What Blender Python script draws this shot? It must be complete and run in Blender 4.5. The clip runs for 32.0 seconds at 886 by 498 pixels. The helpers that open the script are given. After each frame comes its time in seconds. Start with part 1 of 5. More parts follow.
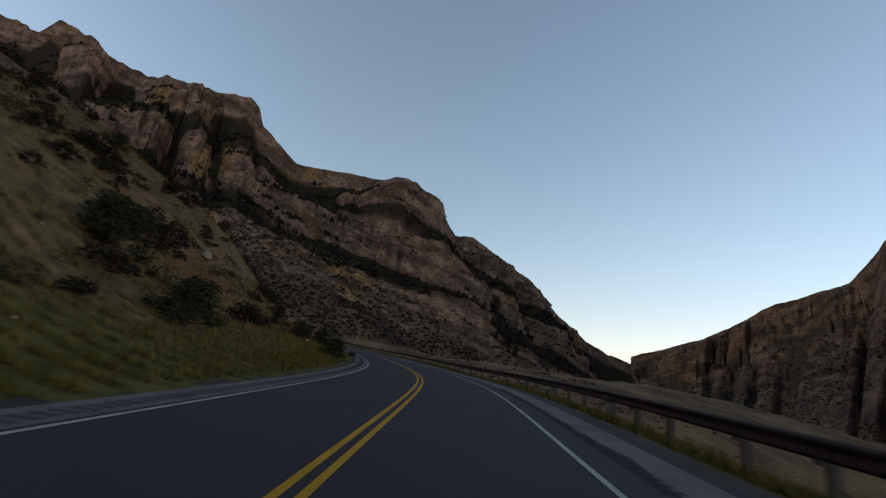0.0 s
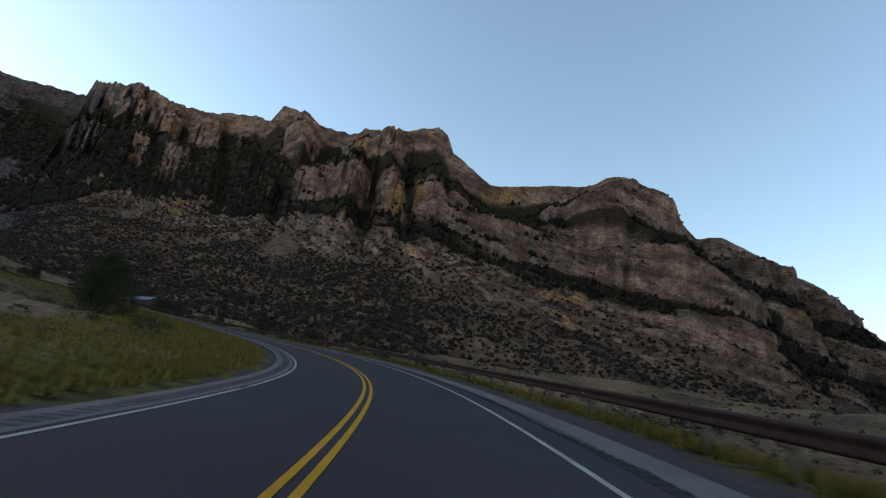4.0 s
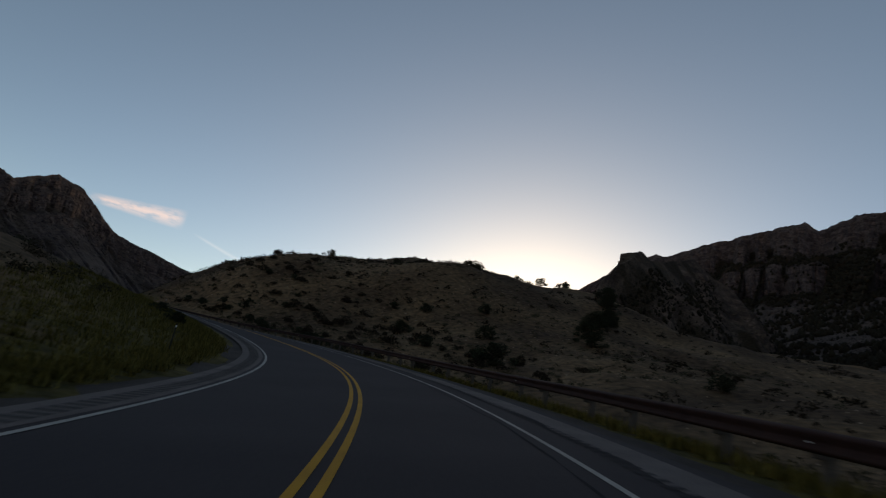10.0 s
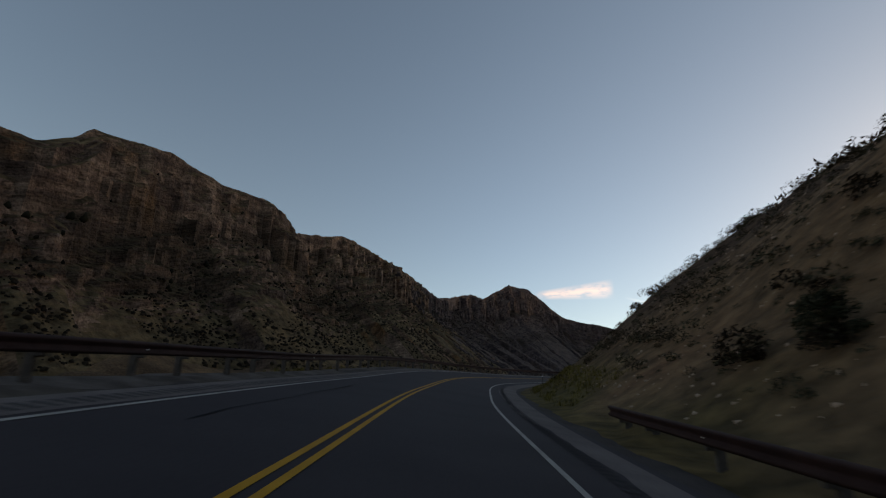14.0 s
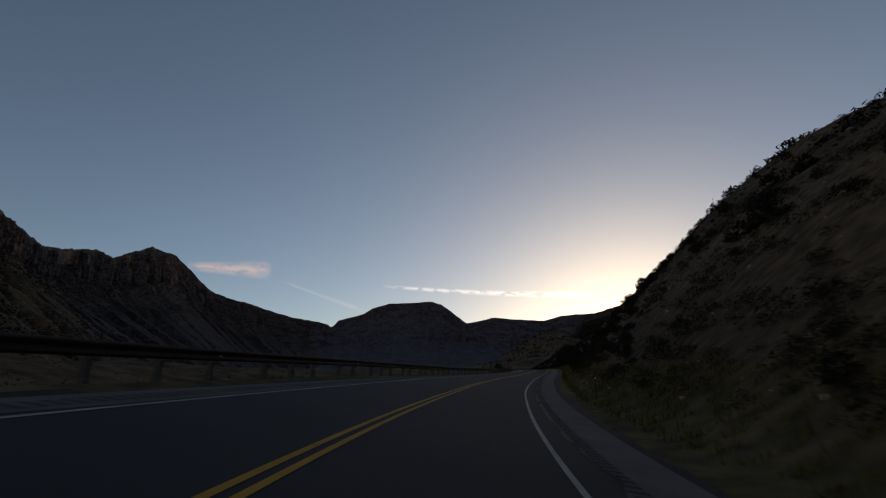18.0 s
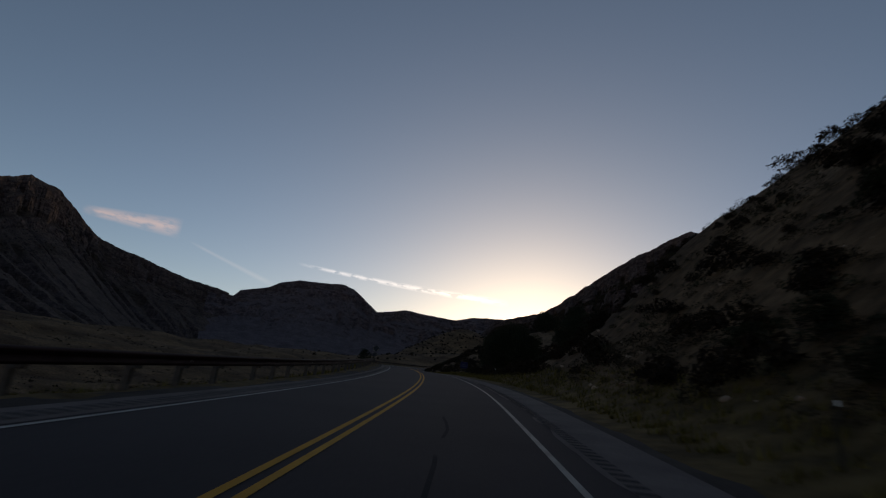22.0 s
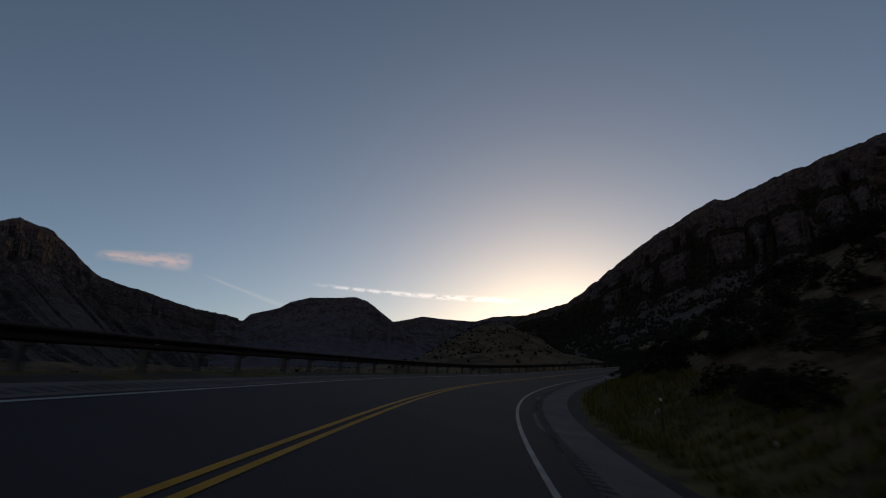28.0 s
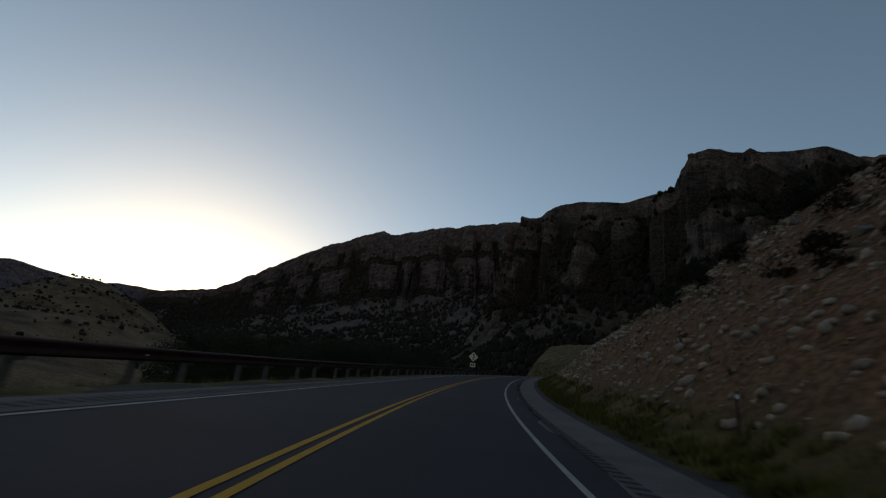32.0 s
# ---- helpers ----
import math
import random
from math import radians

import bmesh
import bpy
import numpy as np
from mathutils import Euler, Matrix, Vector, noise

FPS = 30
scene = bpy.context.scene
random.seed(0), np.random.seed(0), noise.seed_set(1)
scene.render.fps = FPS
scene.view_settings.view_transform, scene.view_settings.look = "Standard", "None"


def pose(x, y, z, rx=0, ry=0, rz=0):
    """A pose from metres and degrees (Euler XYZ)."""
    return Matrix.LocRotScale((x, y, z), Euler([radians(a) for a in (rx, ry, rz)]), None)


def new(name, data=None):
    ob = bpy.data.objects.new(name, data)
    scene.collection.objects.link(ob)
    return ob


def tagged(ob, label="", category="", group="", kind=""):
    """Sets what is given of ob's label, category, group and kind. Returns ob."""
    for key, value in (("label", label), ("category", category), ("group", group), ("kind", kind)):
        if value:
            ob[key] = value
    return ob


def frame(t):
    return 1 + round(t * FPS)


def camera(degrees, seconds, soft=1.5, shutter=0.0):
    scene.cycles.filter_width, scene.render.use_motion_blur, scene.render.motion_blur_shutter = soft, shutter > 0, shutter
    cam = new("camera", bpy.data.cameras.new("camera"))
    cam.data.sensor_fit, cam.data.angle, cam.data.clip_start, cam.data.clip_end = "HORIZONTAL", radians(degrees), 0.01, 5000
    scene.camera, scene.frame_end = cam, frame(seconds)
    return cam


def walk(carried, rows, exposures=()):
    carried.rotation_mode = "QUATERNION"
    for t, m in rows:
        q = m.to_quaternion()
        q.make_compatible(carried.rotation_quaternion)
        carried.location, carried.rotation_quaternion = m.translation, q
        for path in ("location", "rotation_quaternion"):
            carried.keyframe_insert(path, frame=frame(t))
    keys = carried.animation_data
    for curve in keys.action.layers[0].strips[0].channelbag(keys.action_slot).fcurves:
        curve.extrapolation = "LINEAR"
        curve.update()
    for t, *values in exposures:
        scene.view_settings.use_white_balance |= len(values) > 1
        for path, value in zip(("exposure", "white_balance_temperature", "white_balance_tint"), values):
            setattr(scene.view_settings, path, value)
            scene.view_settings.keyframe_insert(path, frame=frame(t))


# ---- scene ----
# the drive: one lens, half-second keys
cam = camera(82.1, 32.0, soft=1.2, shutter=0.2)
walk(cam, [
    (0, pose(-0.00, 0.00, -0.00, 107.03, -8.19, -145.49)),
    (0.5, pose(7.55, -11.04, 1.14, 107.12, -7.75, -143.91)),
    (1, pose(15.58, -21.79, 2.28, 107.39, -7.35, -141.47)),
    (1.5, pose(24.34, -32.04, 3.39, 107.47, -7.55, -138.32)),
    (2, pose(33.78, -41.70, 4.49, 107.37, -7.74, -135.23)),
    (2.5, pose(43.63, -50.86, 5.68, 107.35, -8.04, -132.19)),
    (3, pose(53.87, -59.49, 6.86, 107.48, -7.87, -128.89)),
    (3.5, pose(64.59, -67.38, 8.00, 107.66, -7.92, -125.13)),
    (4, pose(75.80, -74.36, 9.17, 107.82, -8.41, -120.72)),
    (4.5, pose(87.47, -80.22, 10.34, 107.96, -9.11, -115.19)),
    (5, pose(99.54, -84.74, 11.55, 108.21, -9.30, -108.18)),
    (5.5, pose(111.89, -87.48, 12.79, 107.95, -9.73, -100.29)),
    (6, pose(124.24, -88.53, 14.03, 107.73, -9.99, -92.42)),
    (6.5, pose(136.29, -87.93, 15.14, 107.71, -9.30, -84.58)),
    (7, pose(147.93, -86.15, 16.28, 107.82, -8.53, -76.47)),
    (7.5, pose(158.83, -82.90, 17.41, 107.79, -7.94, -68.09)),
    (8, pose(168.49, -77.93, 18.55, 107.85, -7.19, -60.58)),
    (8.5, pose(177.09, -71.93, 19.66, 107.68, -6.45, -53.61)),
    (9, pose(184.99, -65.22, 20.74, 107.75, -6.49, -47.41)),
    (9.5, pose(192.42, -57.47, 21.77, 107.32, -8.27, -39.55)),
    (10, pose(198.83, -48.01, 22.73, 107.26, -9.46, -31.20)),
    (10.5, pose(203.75, -37.03, 23.81, 107.30, -9.20, -22.63)),
    (11, pose(207.32, -24.94, 24.89, 107.20, -8.75, -13.46)),
    (11.5, pose(209.00, -12.13, 26.10, 107.31, -8.15, -5.88)),
    (12, pose(208.69, 1.02, 27.35, 107.52, -6.87, 1.10)),
    (12.5, pose(207.30, 13.92, 28.54, 107.79, -5.37, 7.71)),
    (13, pose(205.33, 26.39, 29.79, 108.10, -3.46, 12.60)),
    (13.5, pose(203.04, 38.49, 31.02, 108.66, -1.35, 16.40)),
    (14, pose(199.71, 50.27, 32.26, 108.36, -1.00, 18.25)),
    (14.5, pose(196.20, 61.98, 33.41, 108.28, -0.99, 18.34)),
    (15, pose(192.87, 73.76, 34.57, 108.51, -0.57, 16.62)),
    (15.5, pose(190.11, 85.74, 35.66, 108.71, 0.40, 12.86)),
    (16, pose(188.38, 98.03, 36.73, 108.12, 1.51, 7.11)),
    (16.5, pose(188.21, 110.60, 37.68, 107.57, 1.29, -1.01)),
    (17, pose(189.79, 123.21, 38.55, 107.02, 0.57, -8.81)),
    (17.5, pose(192.85, 135.66, 39.42, 106.82, -0.17, -14.92)),
    (18, pose(197.30, 147.81, 40.24, 106.81, -0.42, -19.76)),
    (18.5, pose(202.83, 159.72, 41.03, 106.70, -0.33, -23.21)),
    (19, pose(208.76, 171.18, 41.82, 106.38, -0.68, -26.31)),
    (19.5, pose(215.06, 182.38, 42.63, 106.80, -1.76, -28.61)),
    (20, pose(221.69, 193.40, 43.50, 107.18, -3.00, -30.09)),
    (20.5, pose(228.54, 204.32, 44.39, 107.25, -4.12, -31.19)),
    (21, pose(235.54, 215.24, 45.30, 107.47, -4.85, -31.55)),
    (21.5, pose(242.55, 226.27, 46.30, 106.91, -6.26, -31.15)),
    (22, pose(249.48, 237.45, 47.25, 106.71, -6.75, -30.65)),
    (22.5, pose(256.34, 248.79, 48.28, 106.76, -7.43, -30.08)),
    (23, pose(263.03, 260.30, 49.27, 106.22, -7.87, -28.96)),
    (23.5, pose(269.44, 272.01, 50.14, 106.21, -7.78, -27.38)),
    (24, pose(275.47, 283.92, 51.00, 106.36, -6.65, -25.39)),
    (24.5, pose(281.03, 296.05, 51.77, 105.90, -6.42, -23.14)),
    (25, pose(286.22, 308.33, 52.54, 106.19, -5.60, -22.09)),
    (25.5, pose(291.28, 320.62, 53.11, 106.41, -4.43, -21.86)),
    (26, pose(296.41, 332.85, 53.70, 106.47, -3.13, -22.20)),
    (26.5, pose(301.71, 344.94, 54.21, 106.41, -1.95, -22.86)),
    (27, pose(307.20, 356.87, 54.72, 106.30, -1.46, -23.75)),
    (27.5, pose(312.95, 368.57, 55.32, 106.53, -1.00, -25.30)),
    (28, pose(319.09, 379.96, 55.95, 107.13, -0.97, -27.75)),
    (28.5, pose(325.88, 390.89, 56.88, 107.34, -1.48, -31.87)),
    (29, pose(333.63, 401.12, 57.84, 107.32, -2.13, -38.20)),
    (29.5, pose(342.53, 410.37, 58.85, 107.51, -3.11, -45.05)),
    (30, pose(352.43, 418.60, 59.89, 107.93, -4.66, -51.34)),
    (30.5, pose(363.16, 425.77, 60.98, 108.27, -5.40, -57.24)),
    (31, pose(374.32, 432.14, 62.15, 108.87, -5.89, -61.94)),
    (31.5, pose(385.78, 437.73, 63.40, 109.58, -6.47, -65.27)),
    (32, pose(397.39, 442.82, 64.72, 110.13, -7.15, -67.49)),
], exposures=[
    (0, 1.85, 7750, 18), (2.5, 2.0, 7450, 16), (4.5, 2.45, 7000, 10), (6.0, 2.42, 6850, 8), (7.0, 1.95, 7000, 9), (8.0, 1.2, 7300, 11), (9.0, 0.75, 7400, 14),
    (11.0, 0.7, 7450, 16), (13.0, 1.2, 8100, 18), (16.0, 0.55, 7500, 18), (19.0, -0.05, 6900, 19), (24.0, 0.0, 6900, 19), (28.0, -0.1, 6900, 19),
    (29.5, 0.1, 7000, 16), (30.5, 0.5, 7100, 14), (32.0, 0.8, 7300, 11)])

# ---- light: the sun stands just behind the ridge, the canyon lies in its shade ----
SUN_EL, SUN_AZ = 5.0, 40.0
world = bpy.data.worlds.new("sky")
scene.world = world
world.use_nodes = True
wn, wl = world.node_tree.nodes, world.node_tree.links
wn.clear()
sky = wn.new("ShaderNodeTexSky")
sky.sky_type = "NISHITA"
sky.sun_disc = False
sky.sun_elevation, sky.sun_rotation = radians(SUN_EL), radians(SUN_AZ)
sky.altitude, sky.air_density, sky.dust_density, sky.ozone_density = 1500, 1.0, 1.8, 1.35
bg = wn.new("ShaderNodeBackground")
bg.inputs["Strength"].default_value = 0.12
wo = wn.new("ShaderNodeOutputWorld")


def wmath(op, a, b=0.0, c=0.0):
    k = wn.new("ShaderNodeMath")
    k.operation = op
    for i, v in enumerate((a, b, c)):
        if isinstance(v, (int, float)):
            k.inputs[i].default_value = v
        else:
            wl.new(v, k.inputs[i])
    return k.outputs[0]


# thin evening clouds near the horizon: (bearing, height) from and to in degrees, half width, brightness, breakup
way = wn.new("ShaderNodeTexCoord")
xyz = wn.new("ShaderNodeSeparateXYZ")
wl.new(way.outputs["Generated"], xyz.inputs[0])
bearing = wmath("MULTIPLY", wmath("ARCTAN2", xyz.outputs[0], xyz.outputs[1]), 57.2958)
height = wmath("MULTIPLY", wmath("ARCSINE", xyz.outputs[2]), 57.2958)
spread = wn.new("ShaderNodeMapping")
spread.inputs["Scale"].default_value = (55, 55, 150)
wisps = wn.new("ShaderNodeTexNoise")
wisps.inputs["Scale"].default_value, wisps.inputs["Detail"].default_value = 1.0, 5
wl.new(way.outputs["Generated"], spread.inputs[0])
wl.new(spread.outputs[0], wisps.inputs["Vector"])
# the rosy band of dusk low over the horizon away from the sun
away = wmath("MULTIPLY", wmath("COSINE", wmath("MULTIPLY", wmath("SUBTRACT", bearing, SUN_AZ), 0.0174533)), -1.0)
low_sky = wmath("POWER", 2.718, wmath("MULTIPLY", wmath("POWER", wmath("DIVIDE", wmath("MAXIMUM", height, 0.0), 12.0), 2.0), -1.0))
rosy = wn.new("ShaderNodeMix")
rosy.data_type, rosy.blend_type = "RGBA", "MULTIPLY"
wl.new(wmath("MULTIPLY", wmath("MINIMUM", wmath("MAXIMUM", wmath("MULTIPLY", away, 1.6), 0.0), 1.0), low_sky), rosy.inputs[0])
wl.new(sky.outputs[0], rosy.inputs[6])
rosy.inputs[7].default_value = (1.22, 0.86, 0.80, 1)
# pale haze low under the sun
pale = wn.new("ShaderNodeMix")
pale.data_type, pale.blend_type = "RGBA", "MULTIPLY"
low_haze = wmath("POWER", 2.718, wmath("MULTIPLY", wmath("POWER", wmath("DIVIDE", wmath("MAXIMUM", height, 0.0), 22.0), 2.0), -1.0))
wl.new(wmath("MULTIPLY", wmath("MINIMUM", wmath("MAXIMUM", wmath("MULTIPLY", away, -1.6), 0.0), 1.0), low_haze), pale.inputs[0])
wl.new(rosy.outputs[2], pale.inputs[6])
pale.inputs[7].default_value = (0.88, 0.97, 1.1, 1)
colour = pale.outputs[2]
for b0, h0, b1, h1, half, glow, tint, broken in ((-8.0, 13.1, 0.6, 13.5, 0.95, 2.6, (1.0, 0.46, 0.12, 1), 0.7), (1.5, 12.5, 10.8, 9.7, 0.34, 0.6, (1.0, 0.72, 0.45, 1), 0.3),
                                                 (12.6, 12.5, 37.0, 11.25, 0.42, 3.4, (1.0, 0.88, 0.74, 1), 1.5)):
    run = wmath("DIVIDE", wmath("SUBTRACT", bearing, b0), b1 - b0)
    off_line = wmath("SUBTRACT", height, wmath("MULTIPLY_ADD", run, h1 - h0, h0))
    body = wmath("SUBTRACT", 1.0, wmath("MINIMUM", wmath("ABSOLUTE", wmath("DIVIDE", off_line, wmath("MULTIPLY_ADD", wmath("MAXIMUM", run, 0.0), half * 0.7, half * 0.5))), 1.0))
    ends = wmath("MULTIPLY", wmath("MINIMUM", wmath("MAXIMUM", wmath("MULTIPLY", run, 6.0), 0.0), 1.0),
                 wmath("MINIMUM", wmath("MAXIMUM", wmath("MULTIPLY", wmath("SUBTRACT", 1.0, run), 8.0), 0.0), 1.0))
    lump = wmath("MINIMUM", wmath("MAXIMUM", wmath("MULTIPLY_ADD", wisps.outputs[0], 5.0 * broken, 1.0 - 2.6 * broken), 0.0), 1.0)
    mask = wmath("MULTIPLY", wmath("MULTIPLY", wmath("SMOOTH_MIN", body, 1.0, 0.3), ends), lump)
    veil = wn.new("ShaderNodeMix")
    veil.data_type, veil.blend_type = "RGBA", "ADD"
    wl.new(wmath("MULTIPLY", mask, glow), veil.inputs[0])
    veil.clamp_factor = False
    wl.new(colour, veil.inputs[6])
    veil.inputs[7].default_value = tint
    colour = veil.outputs[2]
wl.new(colour, bg.inputs[0])
wl.new(bg.outputs[0], wo.inputs[0])
sun_data = bpy.data.lights.new("sun", "SUN")
sun_data.energy, sun_data.angle, sun_data.color = 0.08, radians(0.5), (1.0, 0.85, 0.65)
sun = new("sun", sun_data)
sun.rotation_euler = (radians(90 - SUN_EL), 0, radians(180 - SUN_AZ))

# ---- numeric noise ----
def _hash(ix, iy, seed):
    h = (ix * 374761393 + iy * 668265263 + seed * 1442695041) & 0x7FFFFFFF
    h = ((h ^ (h >> 13)) * 1274126177) & 0x7FFFFFFF
    return ((h ^ (h >> 16)) & 0xFFFF) / 65535.0


def vnoise(x, y, seed=0):
    """Smooth value noise in -1..1 for arrays."""
    x, y = np.asarray(x, float), np.asarray(y, float)
    ix, iy = np.floor(x).astype(np.int64), np.floor(y).astype(np.int64)
    fx, fy = x - ix, y - iy
    fx, fy = fx * fx * (3 - 2 * fx), fy * fy * (3 - 2 * fy)
    a, b = _hash(ix, iy, seed), _hash(ix + 1, iy, seed)
    c, d = _hash(ix, iy + 1, seed), _hash(ix + 1, iy + 1, seed)
    return 2 * ((a * (1 - fx) + b * fx) * (1 - fy) + (c * (1 - fx) + d * fx) * fy) - 1


def fbm(x, y, octaves=4, seed=0, gain=0.5):
    total, amp = 0.0, 1.0
    for k in range(octaves):
        total = total + amp * vnoise(np.asarray(x) * 2 ** k + 17.3 * k, np.asarray(y) * 2 ** k - 9.1 * k, seed + k)
        amp *= gain
    return total


def smooth(a, b, v):
    t = np.clip((np.asarray(v, float) - a) / (b - a), 0, 1)
    return t * t * (3 - 2 * t)


def spline(points, n):
    """Catmull-Rom through points, n samples a span."""
    p = np.array(points, float)
    p = np.vstack([2 * p[0] - p[1], p, 2 * p[-1] - p[-2]])
    t = np.linspace(0, 1, n, endpoint=False)[:, None]
    out = [0.5 * (2 * p[i] + (p[i + 1] - p[i - 1]) * t + (2 * p[i - 1] - 5 * p[i] + 4 * p[i + 1] - p[i + 2]) * t ** 2
                  + (3 * p[i] - p[i - 1] - 3 * p[i + 1] + p[i + 2]) * t ** 3) for i in range(1, len(p) - 2)]
    return np.vstack(out + [p[-2:-1]])


# ---- materials ----
def material(name, rough=0.9, metal=0.0):
    m = bpy.data.materials.new(name)
    m.use_nodes = True
    b = m.node_tree.nodes["Principled BSDF"]
    b.inputs["Roughness"].default_value, b.inputs["Metallic"].default_value = rough, metal
    b.inputs["Specular IOR Level"].default_value = 0.08
    return m, m.node_tree.nodes, m.node_tree.links, b


def noisy(name, dark, light, scale, rough=0.9, bump=0.3, fine=8.0, metal=0.0, mid=0.5, dist=0.05):
    """Two-scale mottled surface in object space with relief."""
    m, n, l, b = material(name, rough, metal)
    tc = n.new("ShaderNodeTexCoord")
    a, f = n.new("ShaderNodeTexNoise"), n.new("ShaderNodeTexNoise")
    a.inputs["Scale"].default_value, a.inputs["Detail"].default_value = scale, 6
    f.inputs["Scale"].default_value, f.inputs["Detail"].default_value = scale * fine, 4
    mix = n.new("ShaderNodeMath")
    mix.operation = "MULTIPLY_ADD"
    mix.inputs[1].default_value = 0.5
    half = n.new("ShaderNodeMath")
    half.operation = "MULTIPLY"
    half.inputs[1].default_value = 0.5
    ramp = n.new("ShaderNodeValToRGB")
    ramp.color_ramp.elements[0].position, ramp.color_ramp.elements[1].position = mid - 0.17, mid + 0.17
    ramp.color_ramp.elements[0].color, ramp.color_ramp.elements[1].color = (*dark, 1), (*light, 1)
    bp = n.new("ShaderNodeBump")
    bp.inputs["Strength"].default_value, bp.inputs["Distance"].default_value = bump, dist
    for t in (a, f):
        l.new(tc.outputs["Object"], t.inputs["Vector"])
    l.new(f.outputs[0], half.inputs[0])
    l.new(a.outputs[0], mix.inputs[0])
    l.new(half.outputs[0], mix.inputs[2])
    l.new(mix.outputs[0], ramp.inputs[0])
    l.new(ramp.outputs[0], b.inputs["Base Color"])
    l.new(mix.outputs[0], bp.inputs["Height"])
    l.new(bp.outputs[0], b.inputs["Normal"])
    return m


asphalt = noisy("asphalt", (0.038, 0.0315, 0.0345), (0.055, 0.0455, 0.048), 0.35, 0.85, 0.15, 60, dist=0.004)
pale_strip = noisy("milled_shoulder", (0.095, 0.077, 0.073), (0.182, 0.15, 0.139), 0.8, 0.95, 0.3, 30, dist=0.01)
gravel = noisy("gravel", (0.036, 0.029, 0.027), (0.078, 0.063, 0.056), 0.7, 0.95, 0.5, 20, dist=0.02)
white_paint = noisy("white_paint", (0.22, 0.20, 0.18), (0.45, 0.415, 0.37), 1.5, 0.7, 0.1, 20, dist=0.002)
yellow_paint = noisy("yellow_paint", (0.38, 0.175, 0.013), (0.58, 0.28, 0.02), 1.5, 0.7, 0.1, 20, dist=0.002)
rusty_steel = noisy("rusty_steel", (0.034, 0.018, 0.016), (0.072, 0.038, 0.032), 2.0, 0.75, 0.2, 12, 0.3, dist=0.004)
post_wood = noisy("post_wood", (0.06, 0.05, 0.045), (0.16, 0.135, 0.115), 4.0, 0.9, 0.4, 10, dist=0.01)
stone = noisy("stone", (0.12, 0.10, 0.085), (0.28, 0.24, 0.2), 0.8, 0.9, 0.4, 8, dist=0.03)
pale_stone = noisy("pale_stone", (0.23, 0.16, 0.115), (0.52, 0.375, 0.27), 0.8, 0.9, 0.4, 8, dist=0.02)
bark = noisy("bark", (0.04, 0.032, 0.026), (0.1, 0.08, 0.065), 5, 0.95, 0.4, 6)


def fill_mesh(me, verts, faces):
    """Corner points and equal-sided faces straight into a mesh."""
    v, f = np.asarray(verts, np.float32), np.asarray(faces, np.int32)
    me.vertices.add(len(v))
    me.vertices.foreach_set("co", v.ravel())
    me.loops.add(f.size)
    me.loops.foreach_set("vertex_index", f.ravel())
    me.polygons.add(len(f))
    me.polygons.foreach_set("loop_start", np.arange(0, f.size, f.shape[1], dtype=np.int32))
    me.update(calc_edges=True)
    return me


def mesh_object(name, verts, faces, mat, parent=None, shade=True):
    me = fill_mesh(bpy.data.meshes.new(name), verts, faces)
    me.materials.append(mat)
    if shade:
        me.polygons.foreach_set("use_smooth", [True] * len(me.polygons))
    ob = new(name, me)
    if parent:
        ob.parent = parent
    return ob


def sheet_faces(nu, nv, flip=False):
    i, j = np.meshgrid(np.arange(nu - 1), np.arange(nv - 1), indexing="ij")
    a = (i * nv + j).ravel()
    q = np.stack([a, a + nv, a + nv + 1, a + 1], 1)
    return (q[:, ::-1] if flip else q)


# ---- the road's line: plan every second of the drive, with its level and banking ----
PLAN = [(1.04, 0.56), (16.30, -21.32), (34.54, -41.06), (54.28, -59.10), (76.30, -73.54), (99.96, -83.79), (124.30, -87.66), (147.76, -85.32), (168.20, -77.37), (184.61, -64.71), (198.20, -47.64), (206.96, -24.77), (208.30, 1.09), (204.62, 26.30), (198.06, 49.86), (191.11, 73.28), (186.50, 97.83), (188.12, 123.57), (195.54, 148.48), (206.97, 172.15), (219.99, 194.44), (233.87, 216.29), (248.02, 238.39), (261.87, 260.97), (274.30, 284.55), (285.21, 308.81), (295.30, 333.40), (305.73, 357.51), (317.20, 381.07), (331.94, 402.59), (351.31, 420.02), (373.74, 433.35), (396.83, 444.39), (420.89, 453.01), (445.53, 459.56), (470.50, 464.42), (495.57, 468.28)]
LEVEL = [-1.3, 1.1, 3.29, 5.63, 7.94, 10.33, 12.83, 15.08, 17.32, 19.56, 21.47, 23.65, 26.17, 28.68, 31.22, 33.56, 35.89, 37.65, 39.27, 40.89, 42.56, 44.24, 46.03, 47.93, 49.76, 51.39, 52.69, 53.81, 55.07, 56.84, 58.76, 61.1, 63.66, 66.78, 70.31, 73.81, 77.3]
BANK = [-1.6, -1.6, -2.3, -2.8, -3.5, -4.5, -4.8, -3.5, -2.4, -0.9, -3.8, -3.9, -2.3, 2.5, 6.4, 7.8, 10.8, 9.6, 8.0, 7.0, 4.2, 2.0, -0.1, -1.8, -0.6, 1.1, 4.7, 7.6, 8.7, 7.8, 5.0, 2.9, 0.6, -0.4, -1.4, -2.4, -3.3]
SUB = 24
plan = spline(PLAN, SUB)
NS = len(plan)
tau = np.arange(NS) / SUB                                   # seconds of the drive along the line
knot = np.arange(len(LEVEL)) * 1.0
fine = spline(np.stack([knot, LEVEL, BANK], 1), SUB)
level, bank = np.interp(tau, fine[:, 0], fine[:, 1]), np.radians(np.interp(tau, fine[:, 0], fine[:, 2]))
tang = np.gradient(plan, axis=0)
tang /= np.linalg.norm(tang, axis=1)[:, None]
